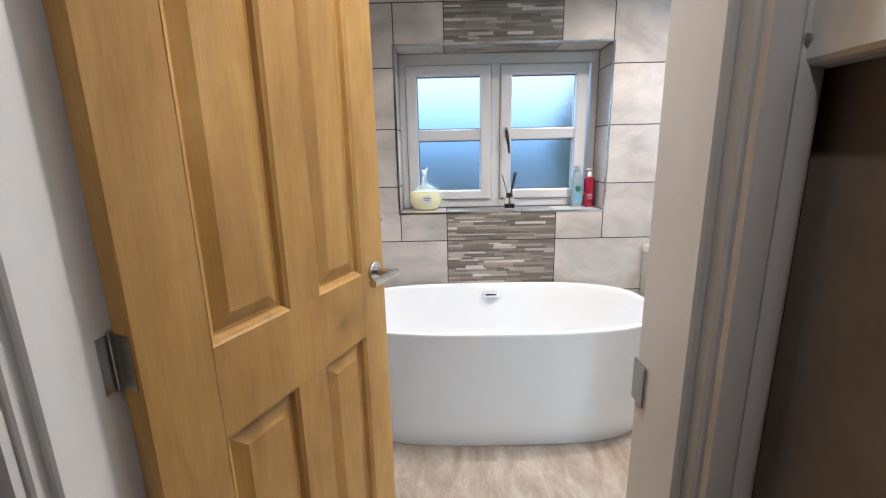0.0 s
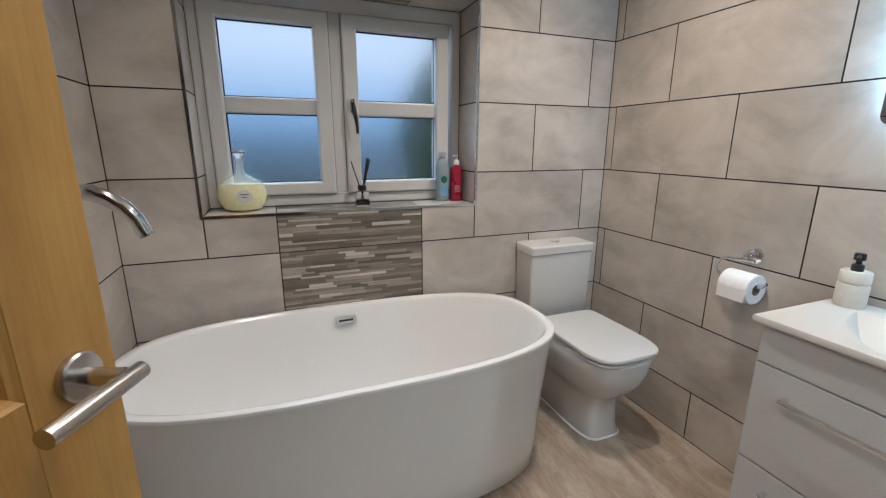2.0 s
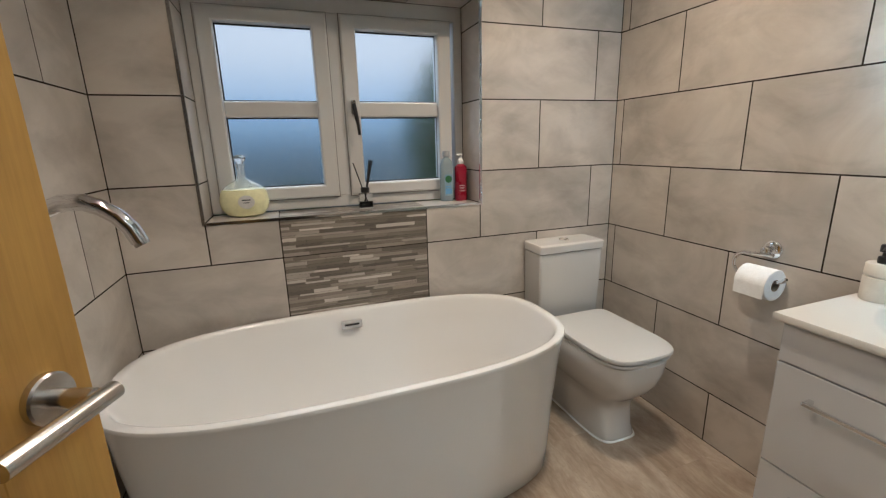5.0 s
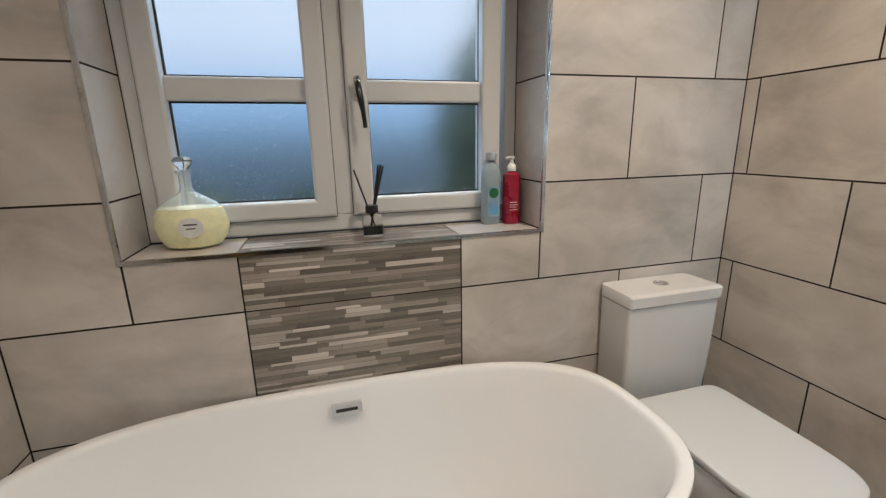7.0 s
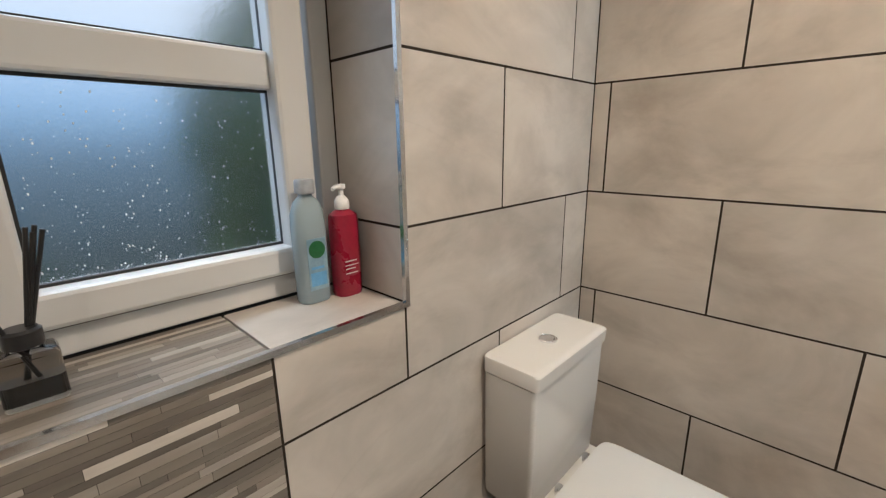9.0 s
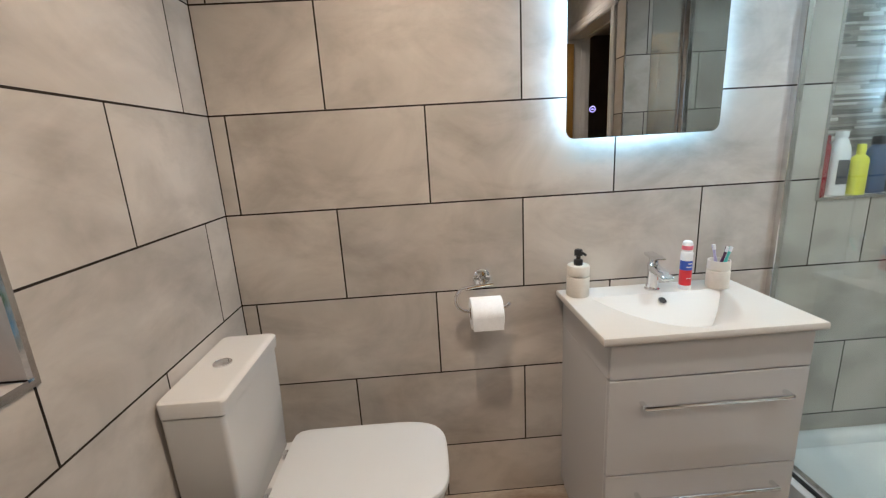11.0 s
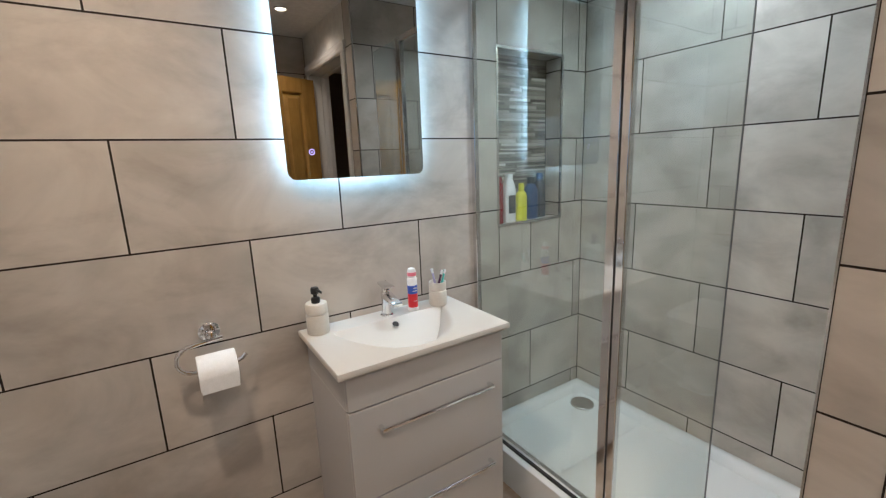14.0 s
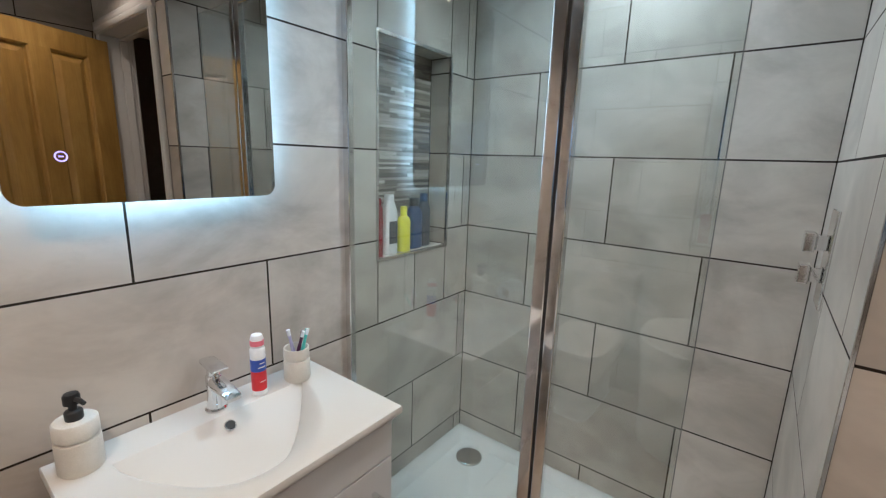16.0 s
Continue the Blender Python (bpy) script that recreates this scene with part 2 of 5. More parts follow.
def frame_box(x0, x1, y0, y1, z0, z1, w, bevel=0.0, wb=None, wt=None):
    """A rectangular frame in the x-z plane with members w wide."""
    wb, wt = w if wb is None else wb, w if wt is None else wt
    bm = bmesh.new()
    rings = []
    for y in (y0, y1):
        for a, b, c, d in ((x0, x1, z0, z1), (x0 + w, x1 - w, z0 + wb, z1 - wt)):
            rings.append([bm.verts.new(p) for p in ((a, y, c), (b, y, c), (b, y, d), (a, y, d))])
    o0, i0, o1, i1 = rings
    for k in range(4):
        j = (k + 1) % 4
        for q in ((o0[k], o0[j], i0[j], i0[k]), (o1[k], i1[k], i1[j], o1[j]), (o0[k], o1[k], o1[j], o0[j]), (i0[k], i0[j], i1[j], i1[k])):
            bm.faces.new(q)
    bmesh.ops.recalc_face_normals(bm, faces=bm.faces[:])
    if bevel:
        es = [e for e in bm.edges if abs(e.verts[0].co.y - e.verts[1].co.y) < 1e-6 and abs(e.verts[0].co.y - y0) < 1e-6 and e.calc_face_angle(0) > 0.5]
        bmesh.ops.bevel(bm, geom=es, offset=bevel, segments=2, profile=0.5, affect="EDGES")
    return bm


def ring_loft(rings, cap0=True, cap1=True, bm=None):
    """Joins closed rings of equal length into one skin."""
    bm = bm or bmesh.new()
    rows = [[bm.verts.new(p) for p in r] for r in rings]
    n = len(rows[0])
    for a, b in zip(rows, rows[1:]):
        for k in range(n):
            bm.faces.new((a[k], a[(k + 1) % n], b[(k + 1) % n], b[k]))
    if cap0:
        bm.faces.new(rows[0])
    if cap1:
        bm.faces.new(rows[-1])
    return bm


def lathe(cx, cy, profile, seg=28, bm=None):
    """Turns a profile of (radius, z) about the upright through cx, cy."""
    rings = [[(cx + r * math.cos(2 * math.pi * k / seg), cy + r * math.sin(2 * math.pi * k / seg), z) for k in range(seg)] for r, z in profile]
    return ring_loft(rings, bm=bm)


def tube(points, radius, seg=12, bm=None, cap=True):
    """A round bar along a smooth line of points; radius may be a list."""
    pts = [Vector(p) for p in points]
    rad = radius if isinstance(radius, (list, tuple)) else [radius] * len(pts)
    rings, up = [], None
    for i, p in enumerate(pts):
        d = (pts[min(i + 1, len(pts) - 1)] - pts[max(i - 1, 0)]).normalized()
        if up is None:
            up = d.orthogonal().normalized()
        up = (up - d * up.dot(d)).normalized()
        side = d.cross(up)
        rings.append([p + rad[i] * (math.cos(2 * math.pi * k / seg) * up + math.sin(2 * math.pi * k / seg) * side) for k in range(seg)])
    return ring_loft(rings, cap, cap, bm)


def arc(centre, r, a0, a1, n, plane="xz"):
    out = []
    for k in range(n + 1):
        a = radians(a0 + (a1 - a0) * k / n)
        c, s = r * math.cos(a), r * math.sin(a)
        x, y, z = centre
        out.append({"xz": (x + c, y, z + s), "xy": (x + c, y + s, z), "yz": (x, y + c, z + s)}[plane])
    return out


def rounded(w, h, r, n=5):
    """Outline of a rounded rectangle about 0, 0."""
    out = []
    for cx, cy, a in ((w / 2 - r, h / 2 - r, 0), (-w / 2 + r, h / 2 - r, 90), (-w / 2 + r, -h / 2 + r, 180), (w / 2 - r, -h / 2 + r, 270)):
        for k in range(n + 1):
            t = radians(a + 90 * k / n)
            out.append((cx + r * math.cos(t), cy + r * math.sin(t)))
    return out


def bars(name, rects, mat, parent, place):
    """Flat bars for writing too small to read; place maps (u, v) to a point, with four mm of thickness left to the caller."""
    bm = bmesh.new()
    for u0, u1, v0, v1 in rects:
        bm.faces.new([bm.verts.new(place(u, v)) for u, v in ((u0, v0), (u1, v0), (u1, v1), (u0, v1))])
    return part(name, bm, mat, parent)


# ---- plan ----
XL, XR = -0.085, 2.037          # left and right walls
YW, YD, YS = 2.022, 0.235, -0.49   # window wall, door wall, shower's back
XS = 0.868                       # shower's side wall
PITCH, LONG, Z0 = 0.303, 0.603, 0.83
JOINT, SINK = 0.0052, 0.0004
K = [Z0 + k * PITCH for k in range(-3, 6)]
WX0, WX1, WZ0, WZ1 = 0.188, 1.303, 0.990, 1.843
NY0, NY1, NZ0, NZ1 = -0.328, 0.056, 1.068, 1.795


def boxes(name, spans, mat, label, category="wall", kind="structure"):
    bm = bmesh.new()
    for s in spans:
        box(*s, bm=bm)
    return solid(name, bm, mat, label, category, "", kind)


g = SINK
wall_window = boxes("wall_north", [(XL - 0.1, WX0 - g, YW + g, YW + 0.30, -0.1, CEIL), (WX1 + g, XR + 0.2, YW + g, YW + 0.30, -0.1, CEIL),
                                   (WX0 - g, WX1 + g, YW + g, YW + 0.30, -0.1, WZ0 - 0.012), (WX0 - g, WX1 + g, YW + g, YW + 0.30, WZ1 + g, CEIL)],
                    GROUT, "wall tiled in pale stone with dark grout around the window")
wall_right = boxes("wall_east", [(XR + g, XR + 0.2, NY1 + g, YW + g, -0.1, CEIL), (XR + g, XR + 0.2, YS - 0.1, NY0 - g, -0.1, CEIL),
                                 (XR + g, XR + 0.2, NY0 - g, NY1 + g, -0.1, NZ0 - g), (XR + g, XR + 0.2, NY0 - g, NY1 + g, NZ1 + g, CEIL),
                                 (XR + 0.1, XR + 0.2, NY0 - g, NY1 + g, NZ0 - g, NZ1 + g)],
                   GROUT, "long wall tiled in pale stone with dark grout")
wall_left = boxes("wall_west", [(XL - 0.1, XL - g, YD, YW + g, -0.1, CEIL)], GROUT, "wall tiled in pale stone with dark grout")
wall_shower = boxes("wall_south", [(0.755, XR + g, YS - 0.1, YS - g, -0.1, CEIL)], GROUT, "shower wall tiled in pale stone with dark grout")
wall_side = boxes("wall_partition", [(XS - 0.02, XS - g, YS - g, YD - g, -0.1, CEIL)], GROUT, "shower side wall tiled in pale stone")
JX0, JX1, HEAD, YH = -0.016, 0.698, 2.02, 0.105     # door opening and the hall's face of its wall
wall_door = boxes("wall_door", [(JX1 + 0.03, XS - 0.02, YH, YD - g, -0.1, CEIL), (-1.2, JX0 - 0.03, YH, YD - g, -0.1, CEIL),
                                (JX0 - 0.03, JX1 + 0.03, YH, YD - g, HEAD + 0.03, CEIL)], PAINT, "plastered wall over and beside the doorway")
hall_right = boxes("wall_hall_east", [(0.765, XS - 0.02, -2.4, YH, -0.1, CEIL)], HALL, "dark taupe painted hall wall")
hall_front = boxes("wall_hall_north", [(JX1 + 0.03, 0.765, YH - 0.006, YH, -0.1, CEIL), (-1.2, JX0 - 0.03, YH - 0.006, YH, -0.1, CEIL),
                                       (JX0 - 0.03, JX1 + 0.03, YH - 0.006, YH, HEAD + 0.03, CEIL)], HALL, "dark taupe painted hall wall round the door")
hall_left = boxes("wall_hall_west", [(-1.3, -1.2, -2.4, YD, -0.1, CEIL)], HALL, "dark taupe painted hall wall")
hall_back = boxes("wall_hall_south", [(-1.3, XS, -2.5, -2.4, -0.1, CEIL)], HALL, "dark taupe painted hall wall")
ceiling = boxes("ceiling", [(-1.3, XR + 0.2, -2.5, YW + 0.3, CEIL, CEIL + 0.1)], PAINT, "white painted plaster ceiling", "ceiling")
floor = boxes("floor", [(XL - 0.1, XR + 0.2, YH - 0.02, YW + 0.1, -0.1, -SINK)], GROUT, "beige stone-look floor tiles with fine joints", "floor")
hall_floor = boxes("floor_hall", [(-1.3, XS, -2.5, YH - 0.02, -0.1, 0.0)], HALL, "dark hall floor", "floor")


# ---- outside the window ----
def backdrop_material():
    m = bpy.data.materials.new("overcast_distance")
    m.use_nodes = True
    t = m.node_tree
    t.nodes.clear()
    out = t.nodes.new("ShaderNodeOutputMaterial")
    em = t.nodes.new("ShaderNodeEmission")
    tc = t.nodes.new("ShaderNodeTexCoord")
    sep = t.nodes.new("ShaderNodeSeparateXYZ")
    rng = t.nodes.new("ShaderNodeMapRange")
    rng.inputs[1].default_value, rng.inputs[2].default_value = 0.0, 5.0
    rmp = t.nodes.new("ShaderNodeValToRGB")
    e = rmp.color_ramp.elements
    while len(e) < 4:
        e.new(0.5)
    for el, (p, c) in zip(e, ((0.0, (0.055, 0.075, 0.08)), (0.23, (0.11, 0.17, 0.23)), (0.36, (0.30, 0.49, 0.72)), (0.54, (0.72, 0.79, 0.88)))):
        el.position, el.color = p, (*c, 1)
    t.links.new(tc.outputs["Object"], sep.inputs[0])
    t.links.new(sep.outputs[2], rng.inputs[0])
    t.links.new(rng.outputs[0], rmp.inputs[0])
    t.links.new(rmp.outputs[0], em.inputs[0])
    em.inputs[1].default_value = 1.0
    t.links.new(em.outputs[0], out.inputs[0])
    return m


bd = bmesh.new()
bd.faces.new([bd.verts.new(p) for p in ((-9, 8.0, -1.5), (11, 8.0, -1.5), (11, 8.0, 8), (-9, 8.0, 8))])
solid("backdrop", bd, backdrop_material(), "pale overcast sky above hazy blue distance", "backdrop", "", "structure")
LEAF = mottled("garden_leaf", (0.05, 0.115, 0.02), (0.10, 0.19, 0.04), 6, 0.6)
BARK = mottled("bark", (0.06, 0.045, 0.035), (0.10, 0.08, 0.06), 20, 0.9, 0.4)
LAWN = mottled("garden_ground", (0.035, 0.045, 0.03), (0.06, 0.075, 0.045), 3, 0.9)
gd = bmesh.new()
gd.faces.new([gd.verts.new(p) for p in ((-9, 2.5, -0.6), (11, 2.5, -0.6), (11, 8.0, -0.6), (-9, 8.0, -0.6))])
solid("ground", gd, LAWN, "dark wet garden ground outside the window", "ground", "", "structure")


def shrub(x, y, top, spread, count, seed):
    rnd = random.Random(seed)
    t = thing("garden_shrub", "dark green leafy garden shrub outside the window", "shrub", at=(x, y, -0.6))
    bm = tube([(x, y, -0.6), (x + 0.03, y, 0.2), (x - 0.02, y, top * 0.7)], [0.05, 0.035, 0.015], 8)
    for k in range(6):
        a = k * 1.05
        tube([(x, y, 0.1 + 0.1 * k), (x + spread * 0.5 * math.cos(a), y + spread * 0.5 * math.sin(a), 0.5 + top * 0.1 * k)], [0.018, 0.006], 6, bm)
    part("trunk", bm, BARK, t, smooth=True)
    lf = bmesh.new()
    for _ in range(count):
        while True:
            p = Vector((rnd.uniform(-1, 1), rnd.uniform(-1, 1), rnd.uniform(-1, 1)))
            if p.length < 1 and p.length > rnd.random() * 0.8:
                break
        h = (top + 0.6) / 2
        c = Vector((x + p.x * spread * (0.8 + 0.3 * math.sin(4 * p.z)), y + p.y * spread, -0.6 + h + p.z * h))
        q = Euler((rnd.uniform(0, 6), rnd.uniform(0, 6), rnd.uniform(0, 6))).to_matrix()
        s = rnd.uniform(0.03, 0.06)
        lf.faces.new([lf.verts.new(c + q @ Vector(v) * s) for v in ((0, -1.2, 0), (0.6, 0, 0.15), (0, 1.2, 0), (-0.6, 0, 0.15))])
    part("crown", lf, LEAF, t)


shrub(2.18, 4.3, 2.40, 0.58, 4200, 3)
shrub(1.80, 3.35, 1.62, 0.40, 2600, 4)
shrub(-0.10, 3.9, 1.02, 0.50, 1800, 6)
shrub(0.55, 4.2, 0.95, 0.45, 1200, 7)


# ---- window ----
GAPGREY = mottled("gap_shade_grey", (0.20, 0.195, 0.185), (0.26, 0.25, 0.24), 20, 0.6)
# Pale base colour stands for the sky's brightness the drops would gather.
DROP = plain("sky_bright_drop", (0.86, 0.92, 0.97), 0.06)
FY = 2.218
window = thing("window_1", "white plastic window with four frosted panes, shut", "window", "", "structure", at=(0.745, FY, WZ0))
part("window_frame", frame_box(WX0, WX1, FY, FY + 0.07, WZ0 + 0.004, WZ1, 0.040, 0.004, 0.05, 0.06), UPVC, window)
part("mullion", box(0.700, 0.762, FY + 0.001, FY + 0.069, WZ0 + 0.054, WZ1 - 0.06, 0.003), UPVC, window)
for cx0, cx1, px0, px1 in ((0.226, 0.704, 0.287, 0.659), (0.757, 1.243, 0.820, 1.184)):
    w = px0 - cx0
    cas = part("casement", frame_box(cx0, cx1, FY - 0.016, FY + 0.05, 1.040, 1.781, w, 0.008, 0.053, 0.056), UPVC, window)
    # Grey line puts the shade of the gap round each casement into colour.
    part("weather_seal", frame_box(cx0 - 0.0035, cx1 + 0.0035, FY - 0.0015, FY + 0.02, 1.0365, 1.7845, 0.0036), GAPGREY, cas, "grey shade line in the gap round the casement")
    part("glazing_bar", box(px0 - 0.004, px1 + 0.004, FY + 0.004, FY + 0.045, 1.376, 1.440, 0.007), UPVC, cas)
    for pz0, pz1 in ((1.093, 1.376), (1.440, 1.725)):
        part("gasket", frame_box(px0, px1, FY + 0.020, FY + 0.030, pz0, pz1, 0.0045), SEAL, cas, "black rubber gasket")
        pane = part("pane", box(px0 - 0.002, px1 + 0.002, FY + 0.026, FY + 0.031, pz0 - 0.002, pz1 + 0.002), FROST, cas, "frosted glass pane")
        pane.visible_shadow = False
    rnd = random.Random(int(cx0 * 1000))
    db = bmesh.new()
    for _ in range(300):
        dz = 1.10 + 0.26 * rnd.random() ** 1.7
        dx = rnd.uniform(px0 + 0.01, px1 - 0.01)
        r = rnd.uniform(0.0006, 0.0015)
        bmesh.ops.create_icosphere(db, subdivisions=1, radius=r, matrix=pose(dx, FY + 0.0258, dz) @ Matrix.Diagonal((1, 0.6, rnd.uniform(1, 1.7), 1)))
    drops = part("water_drops", db, DROP, cas, "small water drops on the glass", True)
    tagged(drops, kind="stuff")
# casement handle
hd = part("window_handle", box(0.779, 0.801, FY - 0.030, FY - 0.016, 1.385, 1.445, 0.006), STEEL, window, "dark metal lever handle")
part("lever", tube([(0.790, FY - 0.034, 1.425), (0.790, FY - 0.052, 1.405), (0.795, FY - 0.056, 1.37), (0.799, FY - 0.054, 1.345), (0.803, FY - 0.052, 1.300)],
                   [0.009, 0.010, 0.009, 0.007, 0.006], 10), BLACK, hd, smooth=True)
part("screw_cap", lathe(0.790, FY - 0.040, [(0.0005, 1.436), (0.006, 1.437), (0.006, 1.443), (0.0005, 1.444)], 12), CHROME, hd)


# ---- trims ----
def trim_bar(spans, label, group="tile edge trims"):
    bm = bmesh.new()
    for s in spans:
        box(*s, bm=bm)
    return solid("trim", bm, TRIM, label, "tile trim", group, "structure")


q = 0.009
trim_bar([(WX0 - q, WX0 + 0.001, YW - 0.0035, YW + 0.006, WZ0 - q, WZ1 + q)], "silver tile trim at the window reveal")
trim_bar([(WX1 - 0.001, WX1 + q, YW - 0.0035, YW + 0.006, WZ0 - q, WZ1 + q)], "silver tile trim at the window reveal")
trim_bar([(WX0 + 0.001, WX1 - 0.001, YW - 0.0035, YW + 0.006, WZ0 - q, WZ0 + 0.0015)], "silver tile trim along the window sill")
trim_bar([(WX0 + 0.001, WX1 - 0.001, YW - 0.0035, YW + 0.006, WZ1 - 0.001, WZ1 + q)], "silver tile trim over the window")
trim_bar([(XS - 0.0015, XS + 0.0030, YD - 0.006, YD + 0.0030, 0.0, CEIL)], "silver tile trim at the shower wall's corner")
for s in ((NY0 - q, NY0 + 0.001, NZ0 - q, NZ1 + q), (NY1 - 0.001, NY1 + q, NZ0 - q, NZ1 + q), (NY0 + 0.001, NY1 - 0.001, NZ0 - q, NZ0 + 0.0015), (NY0 + 0.001, NY1 - 0.001, NZ1 - 0.001, NZ1 + q)):
    trim_bar([(XR - 0.0035, XR + 0.006, *s)], "silver tile trim round the shower niche")


# ---- door ----
def lining(name, spans, label):
    bm = bmesh.new()
    for s in spans:
        box(*s, 0.003, 1, bm=bm)
    return solid(name, bm, GLOSS, label, "door frame", "", "structure")


lining("trim_lining", [(JX0 - 0.03, JX0, YH - 0.012, YD + 0.006, 0, HEAD + 0.03), (JX1, JX1 + 0.03, YH - 0.012, YD + 0.006, 0, HEAD + 0.03), (JX0, JX1, YH - 0.012, YD + 0.006, HEAD, HEAD + 0.03)],
       "white painted door lining")
lining("trim_stop", [(JX0, JX0 + 0.012, YH + 0.005, YH + 0.045, 0, HEAD - 0.012), (JX1 - 0.012, JX1, YH + 0.005, YH + 0.045, 0, HEAD - 0.012), (JX0, JX1, YH + 0.005, YH + 0.045, HEAD - 0.012, HEAD)], "white painted door stop")


def architrave(x, side, y, out, top, w=0.050):
    """A moulded upright beside the doorway: side gives the way it spreads, out the way it faces."""
    prof = [(0, 0.0), (0, 0.010), (0.008, 0.016), (0.020, 0.017), (0.026, 0.012), (0.032, 0.015), (0.040, 0.016), (w - 0.004, 0.013), (w, 0.006), (w, 0.0)]
    return ring_loft([[(x + side * u, y + out * d, z) for u, d in prof] for z in (0.0, top)])


for nm, x, side, y, out in (("trim_architrave_room", JX1 + 0.006, 1, YD + 0.0015, 1), ("trim_architrave_hall", JX1 + 0.006, 1, YH - 0.0135, -1), ("trim_architrave_hall", JX0 - 0.006, -1, YH - 0.0135, -1)):
    solid(nm, architrave(x, side, y, out, HEAD + 0.006), GLOSS, "white moulded architrave beside the doorway", "architrave", "architraves", "structure", True)
for y, out, x0 in ((YD + 0.0015, 1, -0.05), (YH - 0.0135, -1, -0.1)):
    prof = [(0, 0.0), (0, 0.010), (0.008, 0.016), (0.020, 0.017), (0.026, 0.012), (0.034, 0.015), (0.048, 0.016), (0.056, 0.013), (0.062, 0.006), (0.062, 0.0)]
    solid("trim_architrave_head", ring_loft([[(x, y + out * d, HEAD + 0.007 + u) for u, d in prof] for x in (x0, JX1 + 0.068)]), GLOSS,
          "white moulded architrave over the doorway", "architrave", "architraves", "structure", True)

ANGLE = 68.0
PIN = (-0.0129, 0.2281)
dm = pose(PIN[0], PIN[1], 0, 0, 0, ANGLE)
DW, DT, DH = 0.645, 0.040, 1.981
door = thing("door_1", "four-panel oak veneered door standing open into the bathroom", "door", "", "structure", at=(PIN[0], PIN[1], 0.0))


def leaf_part(name, bm, mat, parent=None, label="", smooth=False):
    bmesh.ops.transform(bm, matrix=dm, verts=bm.verts[:])
    return part(name, bm, mat, parent or door, label, smooth)


B0 = 0.008
U1, U2, U3, U4 = 0.114, 0.289, 0.376, 0.540    # edges of the panels across the leaf
rails = ((B0, 0.225), (0.858, 1.022), (DH - 0.10, DH))
for u0, u1 in ((0.003, U1), (U4, DW)):
    leaf_part("stile", box(u0, u1, -DT, 0, B0, DH, 0.0015, 1), OAK)
for z0, z1 in rails:
    leaf_part("rail", box(U1, U4, -DT + 0.0003, -0.0003, z0, z1), OAK)
for z0, z1 in ((0.225, 0.858), (1.022, DH - 0.10)):
    leaf_part("muntin", box(U2, U3, -DT + 0.0004, -0.0004, z0, z1), OAK)
    for u0, u1 in ((U1, U2), (U3, U4)):
        bm = bmesh.new()
        for face, s in ((0.0, -1), (-DT, 1)):
            rects = [(0.0, 0.0), (0.004, 0.003), (0.008, 0.005), (0.012, 0.015), (0.018, 0.0165), (0.044, 0.005)]
            rings = [[(u0 + i, face + s * d, z0 + i), (u1 - i, face + s * d, z0 + i), (u1 - i, face + s * d, z1 - i), (u0 + i, face + s * d, z1 - i)] for i, d in rects]
            ring_loft(rings, False, True, bm)
        leaf_part("panel", bm, OAK)
HU, HZ = 0.594, 1.018
for s, y0 in ((-1, -DT), (1, 0.0)):
    def at_face(u, d, z, s=s, y0=y0):
        return (u, y0 + s * d, z)
    rose = bmesh.new()
    ring_loft([[at_face(HU + r * math.cos(2 * math.pi * k / 28), d, HZ + r * math.sin(2 * math.pi * k / 28)) for k in range(28)] for r, d in ((0.026, 0), (0.026, 0.007), (0.024, 0.009), (0.010, 0.010), (0.010, 0.050), (0.0005, 0.051))], bm=rose)
    hnd = leaf_part("door_handle", rose, STEEL, door, "brushed steel lever handle on a round rose", True)
    lv = tube([at_face(HU + 0.016, 0.058, HZ), at_face(HU - 0.004, 0.058, HZ), at_face(HU - 0.05, 0.058, HZ), at_face(HU - 0.098, 0.058, HZ)], [0.0095, 0.0097, 0.0097, 0.0097], 16)
    leaf_part("lever", lv, STEEL, hnd, smooth=True)
leaf_part("latch_bolt", box(DW + 0.0012, DW + 0.013, -0.026, -0.013, 0.985, 1.005, 0.002, 1), STEEL, door, "steel latch bolt")
leaf_part("latch_plate", box(DW - 0.0005, DW + 0.0015, -0.032, -0.008, 0.96, 1.04, 0.0005, 1), STEEL, door, "steel latch plate")
for hz in (0.25, 1.05, 1.78):
    hg = part("hinge", lathe(PIN[0] - 0.001, PIN[1] + 0.001, [(0.0005, hz - 0.045), (0.0055, hz - 0.044), (0.0055, hz + 0.044), (0.0005, hz + 0.045)], 14), STEEL, door, "steel butt hinge", True)
    leaf_part("hinge_leaf", box(0.0005, 0.003, -0.034, -0.002, hz - 0.04, hz + 0.04), STEEL, hg)
    part("hinge_leaf", box(JX0 - 0.0005, JX0 + 0.0012, 0.206, 0.224, hz - 0.04, hz + 0.04), STEEL, hg)
solid("strike_plate", box(JX1 - 0.0030, JX1 - 0.0002, YD - 0.022, YD + 0.010, 0.975, 1.035, 0.0008, 1), STEEL, "steel strike plate on the door lining", "strike plate")
notice = thing("wall_box", "pale plastic box fixed high on the hall wall", "wall box", at=(0.765, -0.02, 1.37))
part("body", box(0.733, 0.765, -0.10, 0.092, 1.378, 1.56, 0.006), GLOSS, notice)
for sz in (1.40, 1.54):
    part("screw", lathe(0, 0, [(0.0003, 0), (0.004, 0.0003), (0.004, 0.002), (0.0003, 0.0025)], 10), STEEL, notice).matrix_local = Matrix.Translation(Vector((0.7325, 0.078, sz)) - notice.location) @ pose(0, 0, 0, 0, -90, 0)


